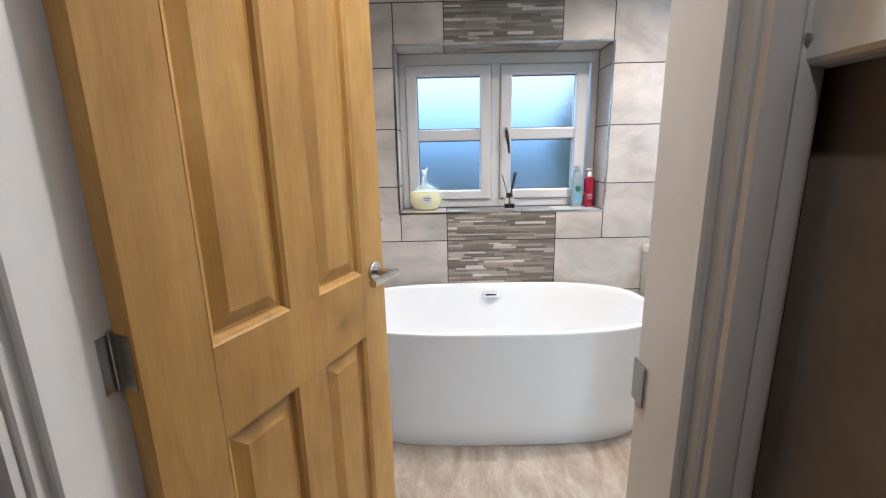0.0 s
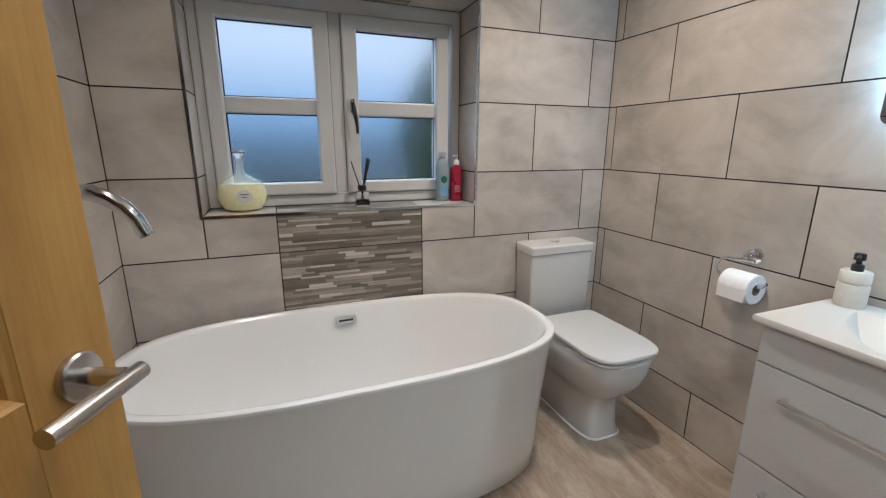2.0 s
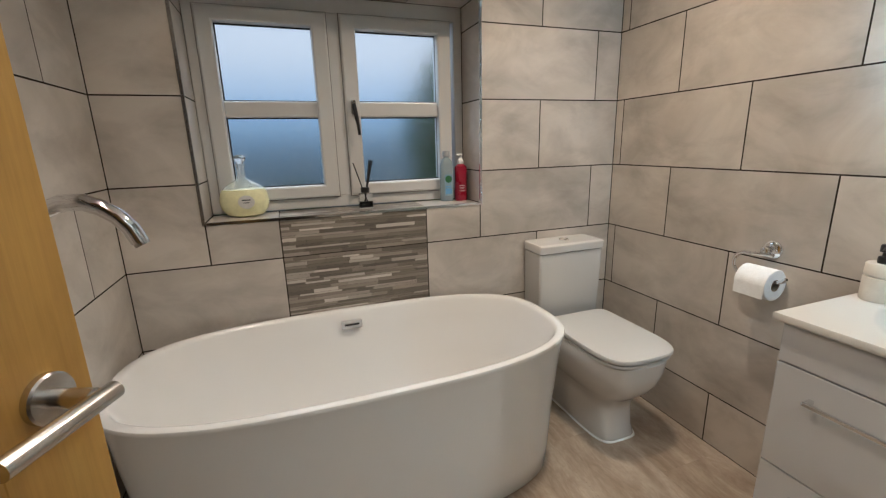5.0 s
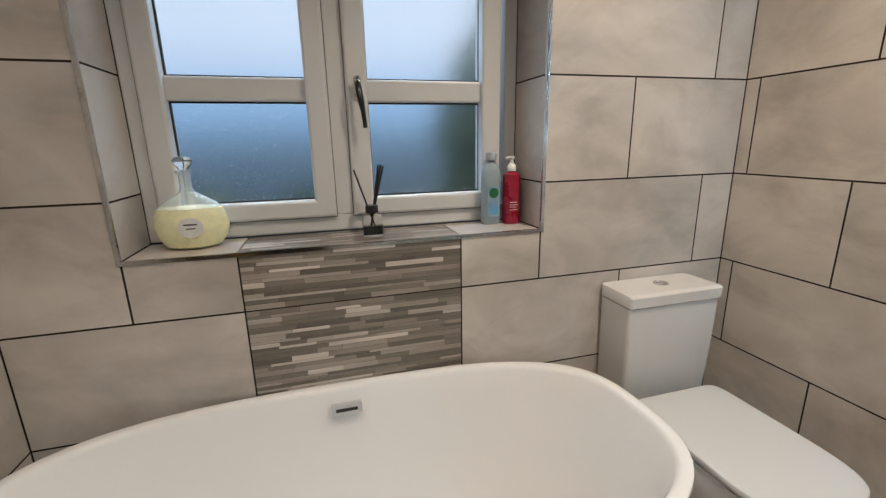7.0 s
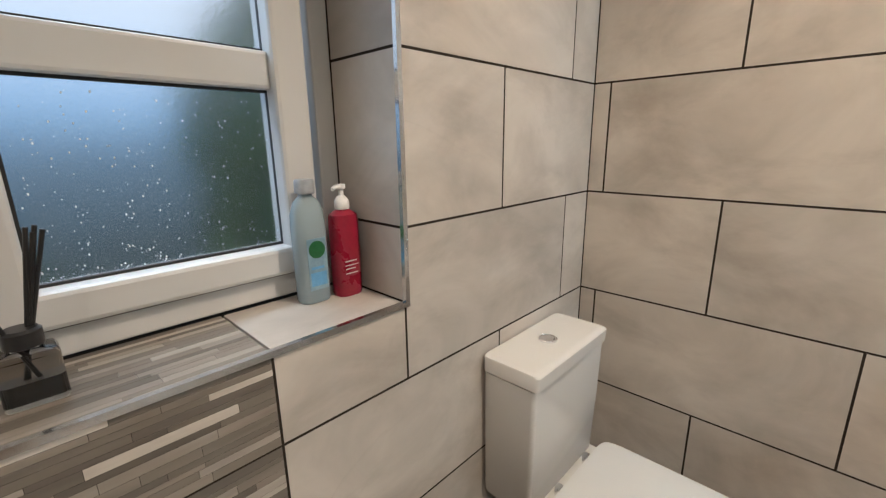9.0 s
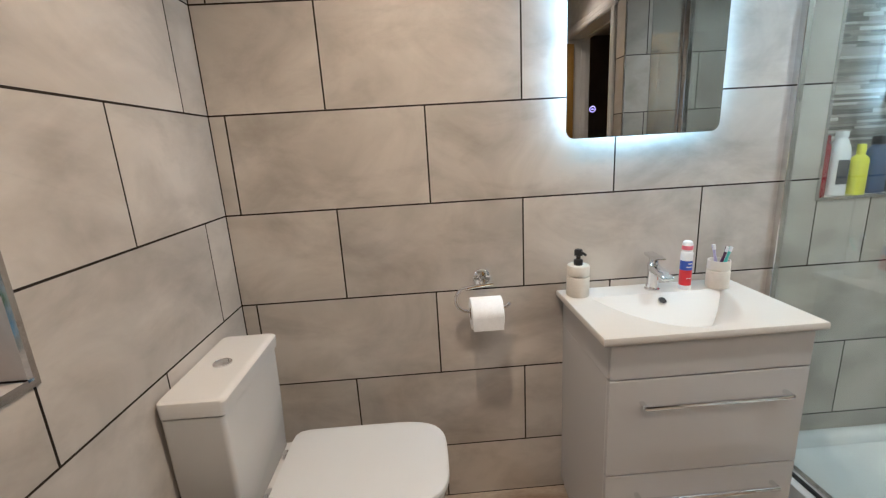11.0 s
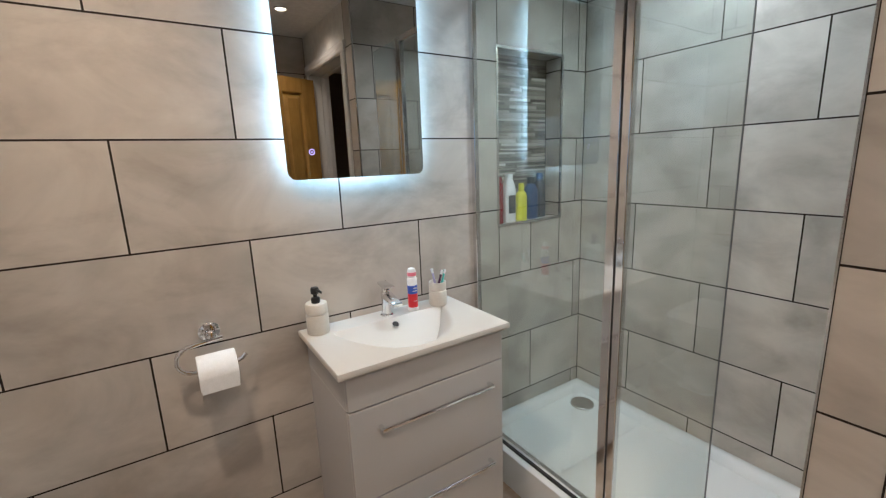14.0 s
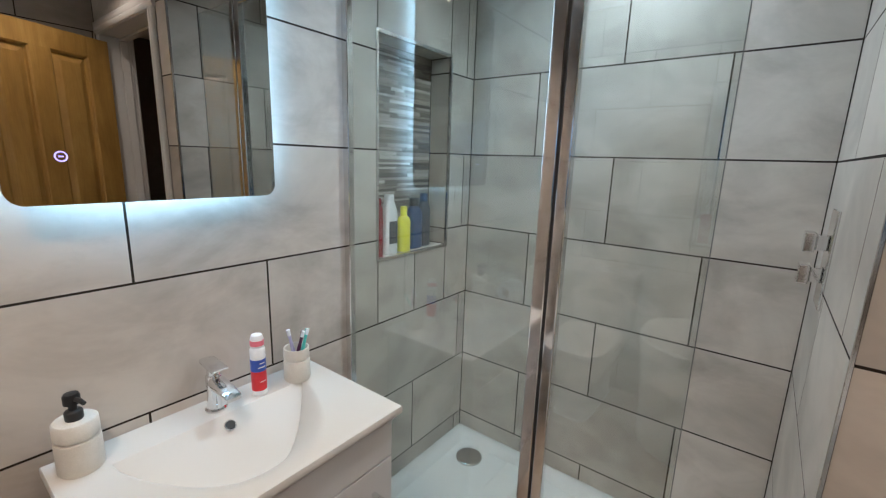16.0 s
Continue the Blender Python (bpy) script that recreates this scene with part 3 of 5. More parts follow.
# ---- bath ----
BX, BY, BL, BWD, BH = 0.675, 1.664, 1.504, 0.710, 0.580


def superring(cx, cy, a, b, z, e=2.7, n=88, lift=0.0):
    out = []
    for k in range(n):
        t = 2 * math.pi * k / n
        c, s = math.cos(t), math.sin(t)
        out.append((cx + a * math.copysign(abs(c) ** (2 / e), c), cy + b * math.copysign(abs(s) ** (2 / e), s), z))
    return out


bath = thing("bathtub", "white freestanding oval bath with a glossy acrylic shell", "bathtub", at=(BX, BY, 0))
A, B = BL / 2, BWD / 2
skin = [(A - 0.056, B - 0.076, 0.004, 3.2), (A - 0.050, B - 0.070, 0.012, 3.2), (A - 0.043, B - 0.060, 0.10, 3.2), (A - 0.032, B - 0.036, 0.32, 3.05), (A - 0.012, B - 0.012, 0.52, 3.0), (A - 0.003, B - 0.003, 0.563, 3.0),
        (A, B, 0.572, 3.0), (A - 0.002, B - 0.002, 0.578, 3.0), (A - 0.008, B - 0.008, 0.580, 3.0), (A - 0.022, B - 0.022, 0.580, 3.0), (A - 0.028, B - 0.028, 0.577, 3.0), (A - 0.034, B - 0.033, 0.566, 3.0),
        (A - 0.060, B - 0.045, 0.50, 2.9), (A - 0.115, B - 0.072, 0.34, 2.8), (A - 0.175, B - 0.105, 0.22, 2.6), (A - 0.23, B - 0.14, 0.175, 2.5), (A - 0.34, B - 0.20, 0.160, 2.3), (A - 0.6, B - 0.30, 0.155, 2.2)]
part("shell", ring_loft([superring(BX, BY, a, b, z + (0.005 if z > 0.4 else 0.0), e) for a, b, z, e in skin]), ACRYL, bath, smooth=True)
part("plinth", ring_loft([superring(BX, BY, A - 0.068, B - 0.08, z, 3.1) for z in (0.0, 0.005)]), SEAL, bath, "dark shadow-gap base")
of = bmesh.new()
ring_loft([[(BX + 0.006 + u, BY + B - 0.048 + d + 0.20 * w - 0.014, 0.530 + w) for u, w in rounded(0.085, 0.030, 0.003, 2)] for d in (0.012, 0.0)], bm=of)
ovf = part("overflow", of, CHROME, bath, "chrome slotted overflow plate")
part("slot", box(BX - 0.024, BX + 0.036, BY + B - 0.065, BY + B - 0.060, 0.526, 0.5335), BLACK, ovf)
part("waste", lathe(BX, BY, [(0.034, 0.150), (0.034, 0.159), (0.030, 0.162), (0.0005, 0.163)], 28), CHROME, bath, "chrome click waste", True)

# bath filler on the left wall
SY, SPZ = 1.38, 1.135
fill = thing("bath_spout", "chrome curved wall-mounted bath spout", "tap", at=(XL, SY, SPZ))
part("rose", ring_loft([[(XL + d, SY + r * math.cos(2 * math.pi * k / 24), SPZ - 0.087 + r * math.sin(2 * math.pi * k / 24)) for k in range(24)] for r, d in ((0.028, 0), (0.028, 0.006), (0.024, 0.009), (0.0005, 0.010))]), CHROME, fill, smooth=True)
part("spout", tube([(XL + 0.004, SY, SPZ - 0.086), (XL + 0.024, SY, SPZ - 0.078), (XL + 0.046, SY, SPZ - 0.054), (XL + 0.068, SY, SPZ - 0.022), (XL + 0.094, SY, SPZ + 0.004), (0.045, SY, SPZ + 0.018), (0.080, SY, SPZ + 0.017), (0.110, SY, SPZ + 0.003),
                    (0.136, SY, SPZ - 0.018), (0.156, SY, SPZ - 0.046), (0.168, SY, SPZ - 0.078)], 0.0185, 18), CHROME, fill, smooth=True)
part("aerator", tube([(0.1685, SY, SPZ - 0.077), (0.172, SY, SPZ - 0.085)], 0.016, 16), STEEL, fill, smooth=True)


# ---- toilet ----
WHITE0 = plain("white_sealant", (0.80, 0.80, 0.79), 0.4)
WCX = 1.722
wc = thing("toilet", "white close-coupled ceramic toilet with the lid down", "toilet", at=(WCX, 1.72, 0))


def pan_ring(hw, front, back, z, e=2.6, n=48, hb=None, cx=WCX):
    """A D-shaped outline: a round front and square back."""
    hb = hb or hw
    out = []
    midy = front + (back - front) * 0.5
    for k in range(n):
        t = 2 * math.pi * k / n
        c, s = math.cos(t), math.sin(t)
        ee = e if s < 0 else 12.0
        w = hw if s < 0 else hw + (hb - hw) * abs(s)
        out.append((cx + w * math.copysign(abs(c) ** (2 / ee), c), midy + (back - front) / 2 * math.copysign(abs(s) ** (2 / ee), s), z))
    return out


part("pan", ring_loft([pan_ring(0.098, 1.500, 1.985, 0.0, 4.5, hb=0.10), pan_ring(0.100, 1.497, 1.985, 0.012, 4.5, hb=0.10), pan_ring(0.094, 1.508, 1.985, 0.05, 4.2, hb=0.098),
                       pan_ring(0.094, 1.512, 1.985, 0.14, 3.8, hb=0.105), pan_ring(0.100, 1.498, 1.985, 0.185, 3.4, hb=0.12), pan_ring(0.118, 1.470, 1.985, 0.212, 3.1, hb=0.13), pan_ring(0.140, 1.435, 1.985, 0.245, 3.0, hb=0.145), pan_ring(0.158, 1.404, 1.985, 0.295, 3.0, hb=0.16, cx=WCX - 0.003),
                       pan_ring(0.167, 1.386, 1.985, 0.35, 3.2, hb=0.168, cx=WCX - 0.007), pan_ring(0.168, 1.380, 1.985, 0.405, 3.4, hb=0.168, cx=WCX - 0.009), pan_ring(0.164, 1.385, 1.985, 0.412, 3.4, hb=0.164, cx=WCX - 0.009)]), CERAM, wc, smooth=True)
part("sealant_bead", ring_loft([pan_ring(w, f, 1.985, z, 4.5, hb=w) for w, f, z in ((0.107, 1.490, 0.0), (0.106, 1.491, 0.003), (0.1005, 1.4965, 0.006))], False, False), WHITE0, wc, "white sealant bead on the floor", True)
part("seat", ring_loft([pan_ring(w, f, 1.842, z, 3.9, cx=WCX - 0.009) for w, f, z in ((0.160, 1.390, 0.412), (0.166, 1.380, 0.416), (0.166, 1.380, 0.424), (0.158, 1.388, 0.427))]), UPVC, wc, smooth=True)
part("lid", ring_loft([pan_ring(w, f, 1.846, z, 3.9, cx=WCX - 0.009) for w, f, z in ((0.160, 1.385, 0.4295), (0.168, 1.374, 0.432), (0.170, 1.371, 0.436), (0.170, 1.371, 0.446), (0.168, 1.373, 0.4500), (0.164, 1.377, 0.4516), (0.150, 1.392, 0.4522), (0.147, 1.395, 0.4522))]), UPVC, wc, "white closed toilet lid", True)
for hx in (-0.075, 0.075):
    part("hinge", lathe(WCX + hx, 1.858, [(0.0005, 0.412), (0.012, 0.413), (0.012, 0.436), (0.010, 0.440), (0.0005, 0.441)], 16), CHROME, wc, "chrome seat hinge", True)
cy0, cy1 = 1.872, 2.016
CX = WCX - 0.015
cis = []
for w, d, z in ((0.325, 0.125, 0.400), (0.334, 0.135, 0.412), (0.342, 0.142, 0.60), (0.346, 0.144, 0.748)):
    cis.append([(CX + u, cy1 - d / 2 + v, z) for u, v in rounded(w, d, 0.012)])
part("cistern", ring_loft(cis), CERAM, wc, smooth=True)
part("cistern_lid", ring_loft([[(CX + u, cy1 - d / 2 + v, z) for u, v in rounded(w, d, 0.012)] for w, d, z in ((0.344, 0.144, 0.751), (0.352, 0.150, 0.753), (0.354, 0.152, 0.786), (0.350, 0.148, 0.7905), (0.335, 0.135, 0.7922), (0.330, 0.130, 0.7922))]), CERAM, wc, smooth=True)
part("flush_button", lathe(CX, 1.945, [(0.024, 0.7915), (0.024, 0.795), (0.021, 0.797), (0.020, 0.7955), (0.0005, 0.7965)], 28), CHROME, wc, "chrome dual flush button", True)


# ---- vanity ----
van = thing("vanity_unit", "white gloss vanity unit with two drawers", "vanity unit", at=(1.85, 0.655, 0))
VX0, VY0, VY1 = 1.675, 0.378, 0.932
part("carcass", box(VX0, XR - 0.002, VY0, VY1, 0.045, 0.676, 0.001, 1), CAB, van)
for py in (VY0, VY1 - 0.016):
    part("side_panel", box(VX0, XR - 0.002, py, py + 0.016, 0.6762, 0.784, 0.0005, 1), CAB, van)
part("plinth", box(VX0 + 0.04, XR - 0.01, VY0 + 0.01, VY1 - 0.01, 0.0, 0.045), CAB, van)
part("fascia", box(VX0 - 0.018, VX0 - 0.0005, VY0, VY1, 0.680, 0.782, 0.0015, 1), CAB, van)
for z0, z1, hz in ((0.379, 0.676, 0.607), (0.078, 0.375, 0.312)):
    dr = part("drawer_front", box(VX0 - 0.018, VX0 - 0.0005, VY0, VY1, z0, z1, 0.0015, 1), CAB, van)
    hb = box(VX0 - 0.050, VX0 - 0.039, 0.436, 0.848, hz - 0.0055, hz + 0.0055, 0.003, 2)
    for fy in (0.436, 0.836):
        box(VX0 - 0.0405, VX0 - 0.018, fy, fy + 0.012, hz - 0.005, hz + 0.005, 0.001, 1, bm=hb)
    part("handle", hb, CHROME, dr, "slim chrome bar handle")
basin = thing("washbasin", "white ceramic basin top with a curved bowl", "washbasin", at=(1.85, 0.655, 0.784))
GX0, GX1, GY0, GY1, GZ = 1.647, XR - 0.002, 0.351, 0.956, 0.806


BCX, BCY = 1.850, 0.652
BACKX, HALF, VALLEY, REACH, DEEP = 1.942, 0.222, 0.132, 0.280, 0.125     # the bowl's straight back edge, half width, valley, front and depth


def slab_edge(angle):
    c, s = math.cos(angle), math.sin(angle)
    k = min(((GX1 - BCX) if c > 0 else (BCX - GX0)) / max(abs(c), 1e-9), ((GY1 - BCY) if s > 0 else (BCY - GY0)) / max(abs(s), 1e-9))
    return BCX + k * c, BCY + k * s


spread = [math.sin(math.pi / 2 * (i / 30 - 1)) * 0.999 for i in range(61)]
run = [(v, True) for v in spread] + [(v, False) for v in reversed(spread)]


def swell(v):
    return max(1 - abs(v) ** 2.3, 0.0)


def lip_point(v, back):
    return (BACKX if back else BACKX - 0.002 - REACH * swell(v) ** 0.8, BCY + HALF * v)


edge = [slab_edge(math.atan2(y - BCY, x - BCX)) for x, y in (lip_point(v, back) for v, back in run)]
for cx in (GX0, GX1):
    for cy in (GY0, GY1):
        near = min(range(len(edge)), key=lambda i: (edge[i][0] - cx) ** 2 + (edge[i][1] - cy) ** 2)
        edge[near] = (cx, cy)
rings = [[(BCX + (x - BCX) * f, BCY + (y - BCY) * f, z) for x, y in edge] for f, z in ((0.985, 0.7845), (0.998, 0.787), (1.0, 0.790), (1.0, GZ - 0.003), (0.993, GZ))]
for i in range(13):
    k = 1 - i / 12
    row = []
    for v, back in run:
        x0, y0 = lip_point(v, back)
        w = swell(v)
        x1, y1 = BACKX - VALLEY * w, BCY + HALF * v * 0.96
        drop = (1 - k) if back else (1 - k) ** 1.8
        row.append((x1 + (x0 - x1) * k, y1 + (y0 - y1) * k, GZ - DEEP * w ** 0.8 * drop))
    rings.append(row)
bowl = ring_loft(rings, False, False)
bmesh.ops.remove_doubles(bowl, verts=bowl.verts[:], dist=0.0004)
part("bowl", bowl, MARBLE, basin, smooth=True)
OX, OZ = 1.917, GZ - 0.0180


def round_plate(r, d):
    """A circle on the sloping back of the bowl, d metres behind its face."""
    return [(OX + 0.80 * r * math.sin(2 * math.pi * k / 24) + 0.60 * d, 0.648 + r * math.cos(2 * math.pi * k / 24), OZ + 0.60 * r * math.sin(2 * math.pi * k / 24) - 0.80 * d) for k in range(24)]


orng = part("overflow_ring", ring_loft([round_plate(r, d) for r, d in ((0.0135, 0.006), (0.0135, -0.002), (0.0125, -0.003), (0.0108, -0.003))], False, False), CHROME, basin, "chrome overflow ring", True)
part("hole", ring_loft([round_plate(0.0107, d) for d in (0.004, -0.0026)]), SEAL, orng, "dark overflow hole")


def ramp_point(x, y, lift):
    """A point above the bowl's front slope."""
    w = swell((y - BCY) / HALF)
    low, front = BACKX - VALLEY * w, BACKX - 0.002 - REACH * w ** 0.8
    return (x, y, GZ - DEEP * w ** 0.8 * max(0.0, (x - front) / (low - front)) ** 1.8 + lift)


part("waste_slot", ring_loft([[ramp_point(x, y, lift) for x, y in ((1.752, 0.674), (1.760, 0.674), (1.760, 0.722), (1.752, 0.722))] for lift in (-0.003, 0.001)]), STEEL, basin, "steel slotted basin waste")

tap = thing("basin_tap", "chrome single-lever basin mixer tap", "tap", at=(1.982, 0.648, GZ))
part("base", lathe(1.982, 0.648, [(0.0245, GZ), (0.0245, GZ + 0.004), (0.021, GZ + 0.007), (0.019, GZ + 0.012)], 28), CHROME, tap, smooth=True)
part("body", lathe(1.982, 0.648, [(0.0205, GZ + 0.008), (0.0185, GZ + 0.020), (0.0175, GZ + 0.050), (0.0185, GZ + 0.078), (0.0180, GZ + 0.088), (0.0145, GZ + 0.0915)], 28), CHROME, tap, smooth=True)
part("spout", ring_loft([[(x, 0.648 + v, z + w) for v, w in rounded(wd, ht, min(wd, ht) * 0.3, 3)] for x, z, wd, ht in ((1.990, GZ + 0.074, 0.030, 0.028), (1.962, GZ + 0.0735, 0.036, 0.026), (1.925, GZ + 0.069, 0.037, 0.019), (1.893, GZ + 0.063, 0.036, 0.013), (1.887, GZ + 0.061, 0.034, 0.008))]), CHROME, tap, smooth=True)
part("aerator", lathe(1.903, 0.648, [(0.0005, GZ + 0.053), (0.0095, GZ + 0.053), (0.0100, GZ + 0.060)], 20), BLACK, tap)
part("cartridge_cap", lathe(1.982, 0.648, [(0.0135, GZ + 0.088), (0.0145, GZ + 0.092), (0.0145, GZ + 0.106), (0.012, GZ + 0.109)], 24), CHROME, tap, smooth=True)
part("lever", ring_loft([[(x, 0.648 + v, z + w) for v, w in rounded(wd, ht, ht * 0.4, 3)] for x, z, wd, ht in ((2.020, GZ + 0.117, 0.028, 0.006), (2.012, GZ + 0.1165, 0.036, 0.009), (1.975, GZ + 0.113, 0.038, 0.011), (1.948, GZ + 0.1125, 0.038, 0.008), (1.942, GZ + 0.1125, 0.034, 0.004))]), CHROME, tap, smooth=True)
part("temperature_mark", box(1.9655, 1.9678, 0.6445, 0.6515, GZ + 0.096, GZ + 0.103, 0.0006, 1), BLACK, tap, "dark temperature mark")



def tiered_pot(cx, cy, r, h, name, label, category):
    t = thing(name, label, category, at=(cx, cy, GZ))
    z = GZ
    part("body", lathe(cx, cy, [(r * 0.94, z), (r, z + 0.004), (r, z + h * 0.60), (r * 0.985, z + h * 0.63), (r * 0.86, z + h * 0.645), (r * 0.86, z + h * 0.665), (r * 0.97, z + h * 0.69), (r * 0.985, z + h * 0.72), (r * 0.97, z + h * 0.97), (r * 0.9, z + h), (r * 0.76, z + h)], 36), STONEWARE, t, smooth=True)
    return t


sp = tiered_pot(1.977, 0.903, 0.0365, 0.104, "soap_dispenser", "speckled off-white stoneware soap dispenser with a black pump", "soap dispenser")
pz = GZ + 0.104
pump = part("pump", lathe(1.977, 0.903, [(0.013, pz - 0.001), (0.0145, pz + 0.002), (0.0145, pz + 0.016), (0.012, pz + 0.019), (0.007, pz + 0.020), (0.007, pz + 0.030), (0.0135, pz + 0.032), (0.0135, pz + 0.048), (0.011, pz + 0.052), (0.0005, pz + 0.053)], 24), BLACK, sp, "glossy black pump", True)
part("nozzle", tube([(1.977, 0.903, pz + 0.043), (1.953, 0.895, pz + 0.043), (1.943, 0.892, pz + 0.040)], [0.005, 0.0045, 0.004], 10), BLACK, pump, smooth=True)

RED = mottled("red_plastic", (0.62, 0.02, 0.03), (0.70, 0.03, 0.04), 8, 0.3)
BLUE = mottled("blue_print", (0.03, 0.08, 0.42), (0.04, 0.11, 0.50), 8, 0.3)
WHITE = mottled("white_plastic", (0.78, 0.78, 0.78), (0.82, 0.82, 0.82), 6, 0.3)
PINK = mottled("pink_print", (0.75, 0.16, 0.22), (0.8, 0.2, 0.26), 8, 0.35)
tp = thing("toothpaste_pump", "red, white and blue pump toothpaste standing on the basin", "toothpaste", at=(1.968, 0.545, GZ))
tz = GZ
part("base", lathe(1.968, 0.545, [(0.018, tz), (0.0195, tz + 0.002), (0.0195, tz + 0.012), (0.0185, tz + 0.014)], 28), WHITE, tp, smooth=True)
part("body", lathe(1.968, 0.545, [(0.0185, tz + 0.013), (0.0188, tz + 0.066)], 28), RED, tp, "red lower sleeve", True)
part("band", lathe(1.968, 0.545, [(0.0188, tz + 0.066), (0.0188, tz + 0.098)], 28), BLUE, tp, "blue printed band", True)
part("collar", lathe(1.968, 0.545, [(0.0186, tz + 0.098), (0.0186, tz + 0.122), (0.016, tz + 0.127), (0.012, tz + 0.129)], 28), WHITE, tp, smooth=True)
part("cap", lathe(1.968, 0.545, [(0.0155, tz + 0.128), (0.0165, tz + 0.132), (0.016, tz + 0.150), (0.013, tz + 0.160), (0.006, tz + 0.163), (0.0005, tz + 0.163)], 24), WHITE, tp, "translucent white cap", True)
part("cap_band", lathe(1.968, 0.545, [(0.0158, tz + 0.133), (0.0170, tz + 0.134), (0.0166, tz + 0.147), (0.0150, tz + 0.148)], 24), PINK, tp, "pink band on the cap", True)
for w0, w1, h0, h1, m in ((-0.5, 0.5, 0.076, 0.079, WHITE), (-0.4, 0.3, 0.087, 0.090, WHITE), (-0.5, 0.4, 0.038, 0.040, WHITE)):
    lb = bmesh.new()
    n = 8
    pr = [(1.968 - 0.0191 * math.cos(w0 + (w1 - w0) * k / n), 0.545 + 0.0191 * math.sin(w0 + (w1 - w0) * k / n)) for k in range(n + 1)]
    lo = [lb.verts.new((x, y, tz + h0)) for x, y in pr]
    hi = [lb.verts.new((x, y, tz + h1)) for x, y in pr]
    for k in range(n):
        lb.faces.new((lo[k], lo[k + 1], hi[k + 1], hi[k]))
    part("print_bar", lb, m, tp)

cup = thing("toothbrush_cup", "speckled off-white stoneware cup holding toothbrushes", "toothbrush cup", at=(1.962, 0.438, GZ))
cr, ch, z = 0.0345, 0.092, GZ
part("body", lathe(1.962, 0.438, [(cr * 0.94, z), (cr, z + 0.004), (cr, z + ch * 0.60), (cr * 0.985, z + ch * 0.63), (cr * 0.87, z + ch * 0.645), (cr * 0.87, z + ch * 0.665), (cr * 0.97, z + ch * 0.69), (cr * 0.985, z + ch * 0.72),
                                (cr * 0.96, z + ch), (cr * 0.86, z + ch), (cr * 0.82, z + 0.02), (0.0005, z + 0.018)], 36), STONEWARE, cup, smooth=True)
PURPLE = mottled("dark_purple_plastic", (0.06, 0.015, 0.05), (0.09, 0.02, 0.07), 12, 0.3)
TEAL = mottled("teal_plastic", (0.10, 0.55, 0.48), (0.14, 0.62, 0.55), 12, 0.3)
LILAC = mottled("lilac_plastic", (0.42, 0.40, 0.62), (0.5, 0.48, 0.7), 12, 0.3)
BRISTLE = mottled("bristles", (0.75, 0.76, 0.78), (0.82, 0.83, 0.85), 200, 0.8, 0.5)
for m, dx, dy, tx, ty, tall, lab in ((PURPLE, 0.008, 0.006, -0.010, -0.016, 0.136, "dark purple toothbrush"), (TEAL, -0.006, 0.004, 0.004, -0.040, 0.132, "teal toothbrush"), (LILAC, 0.004, -0.006, 0.018, 0.012, 0.140, "pale lilac toothbrush")):
    b0 = Vector((1.962 + dx, 0.438 + dy, GZ + 0.019))
    b1 = Vector((1.962 + tx, 0.438 + ty, GZ + tall))
    tb = thing("toothbrush", lab + " standing in the cup", "toothbrush", "toothbrushes in the cup", at=tuple(b0))
    part("handle", tube([b0, b0.lerp(b1, 0.4), b0.lerp(b1, 0.75), b1], [0.0050, 0.0062, 0.0040, 0.0055], 10), m, tb, smooth=True)
    side = Vector((-0.006, 0.003, 0.002))
    part("bristles", tube([b0.lerp(b1, 0.86) + side, b1 + side], 0.0045, 8), BRISTLE, tb)


# ---- mirror with its light ----
MY0, MY1, MZ0, MZ1 = 0.457, 0.943, 1.309, 2.010
mir = thing("illuminated_mirror", "frameless mirror with rounded corners and cool backlight", "mirror", at=(XR, 0.70, MZ0))
mcy, mcz = (MY0 + MY1) / 2, (MZ0 + MZ1) / 2
out = rounded(MY1 - MY0, MZ1 - MZ0, 0.028, 8)
part("glass", ring_loft([[(x, mcy + u * k, mcz + v * k) for u, v in out] for x, k in ((1.998, 1.0), (1.9952, 1.0), (1.9948, 0.9985))]), MIRROR, mir, "silvered mirror glass")
inn = rounded(MY1 - MY0 - 0.092, MZ1 - MZ0 - 0.092, 0.02, 8)
part("back_box", ring_loft([[(x, mcy + u, mcz + v) for u, v in inn] for x in (2.032, 1.9985)]), WHITE, mir)
led = rounded(MY1 - MY0 - 0.088, MZ1 - MZ0 - 0.088, 0.022, 8)
part("light_strip", ring_loft([[(x, mcy + u, mcz + v) for u, v in led] for x in (2.030, 2.006)], False, False), LED, mir, "cool white light strip behind the glass")
part("touch_button", ring_loft([[(1.9945, 0.862 + r * math.cos(2 * math.pi * k / 24), 1.394 + r * math.sin(2 * math.pi * k / 24)) for k in range(24)] for r in (0.0095, 0.0070)], False, False), BUTTON, mir, "small lit touch button")
part("touch_icon", box(1.9943, 1.9946, 0.8585, 0.8655, 1.3925, 1.3955), BUTTON, mir)


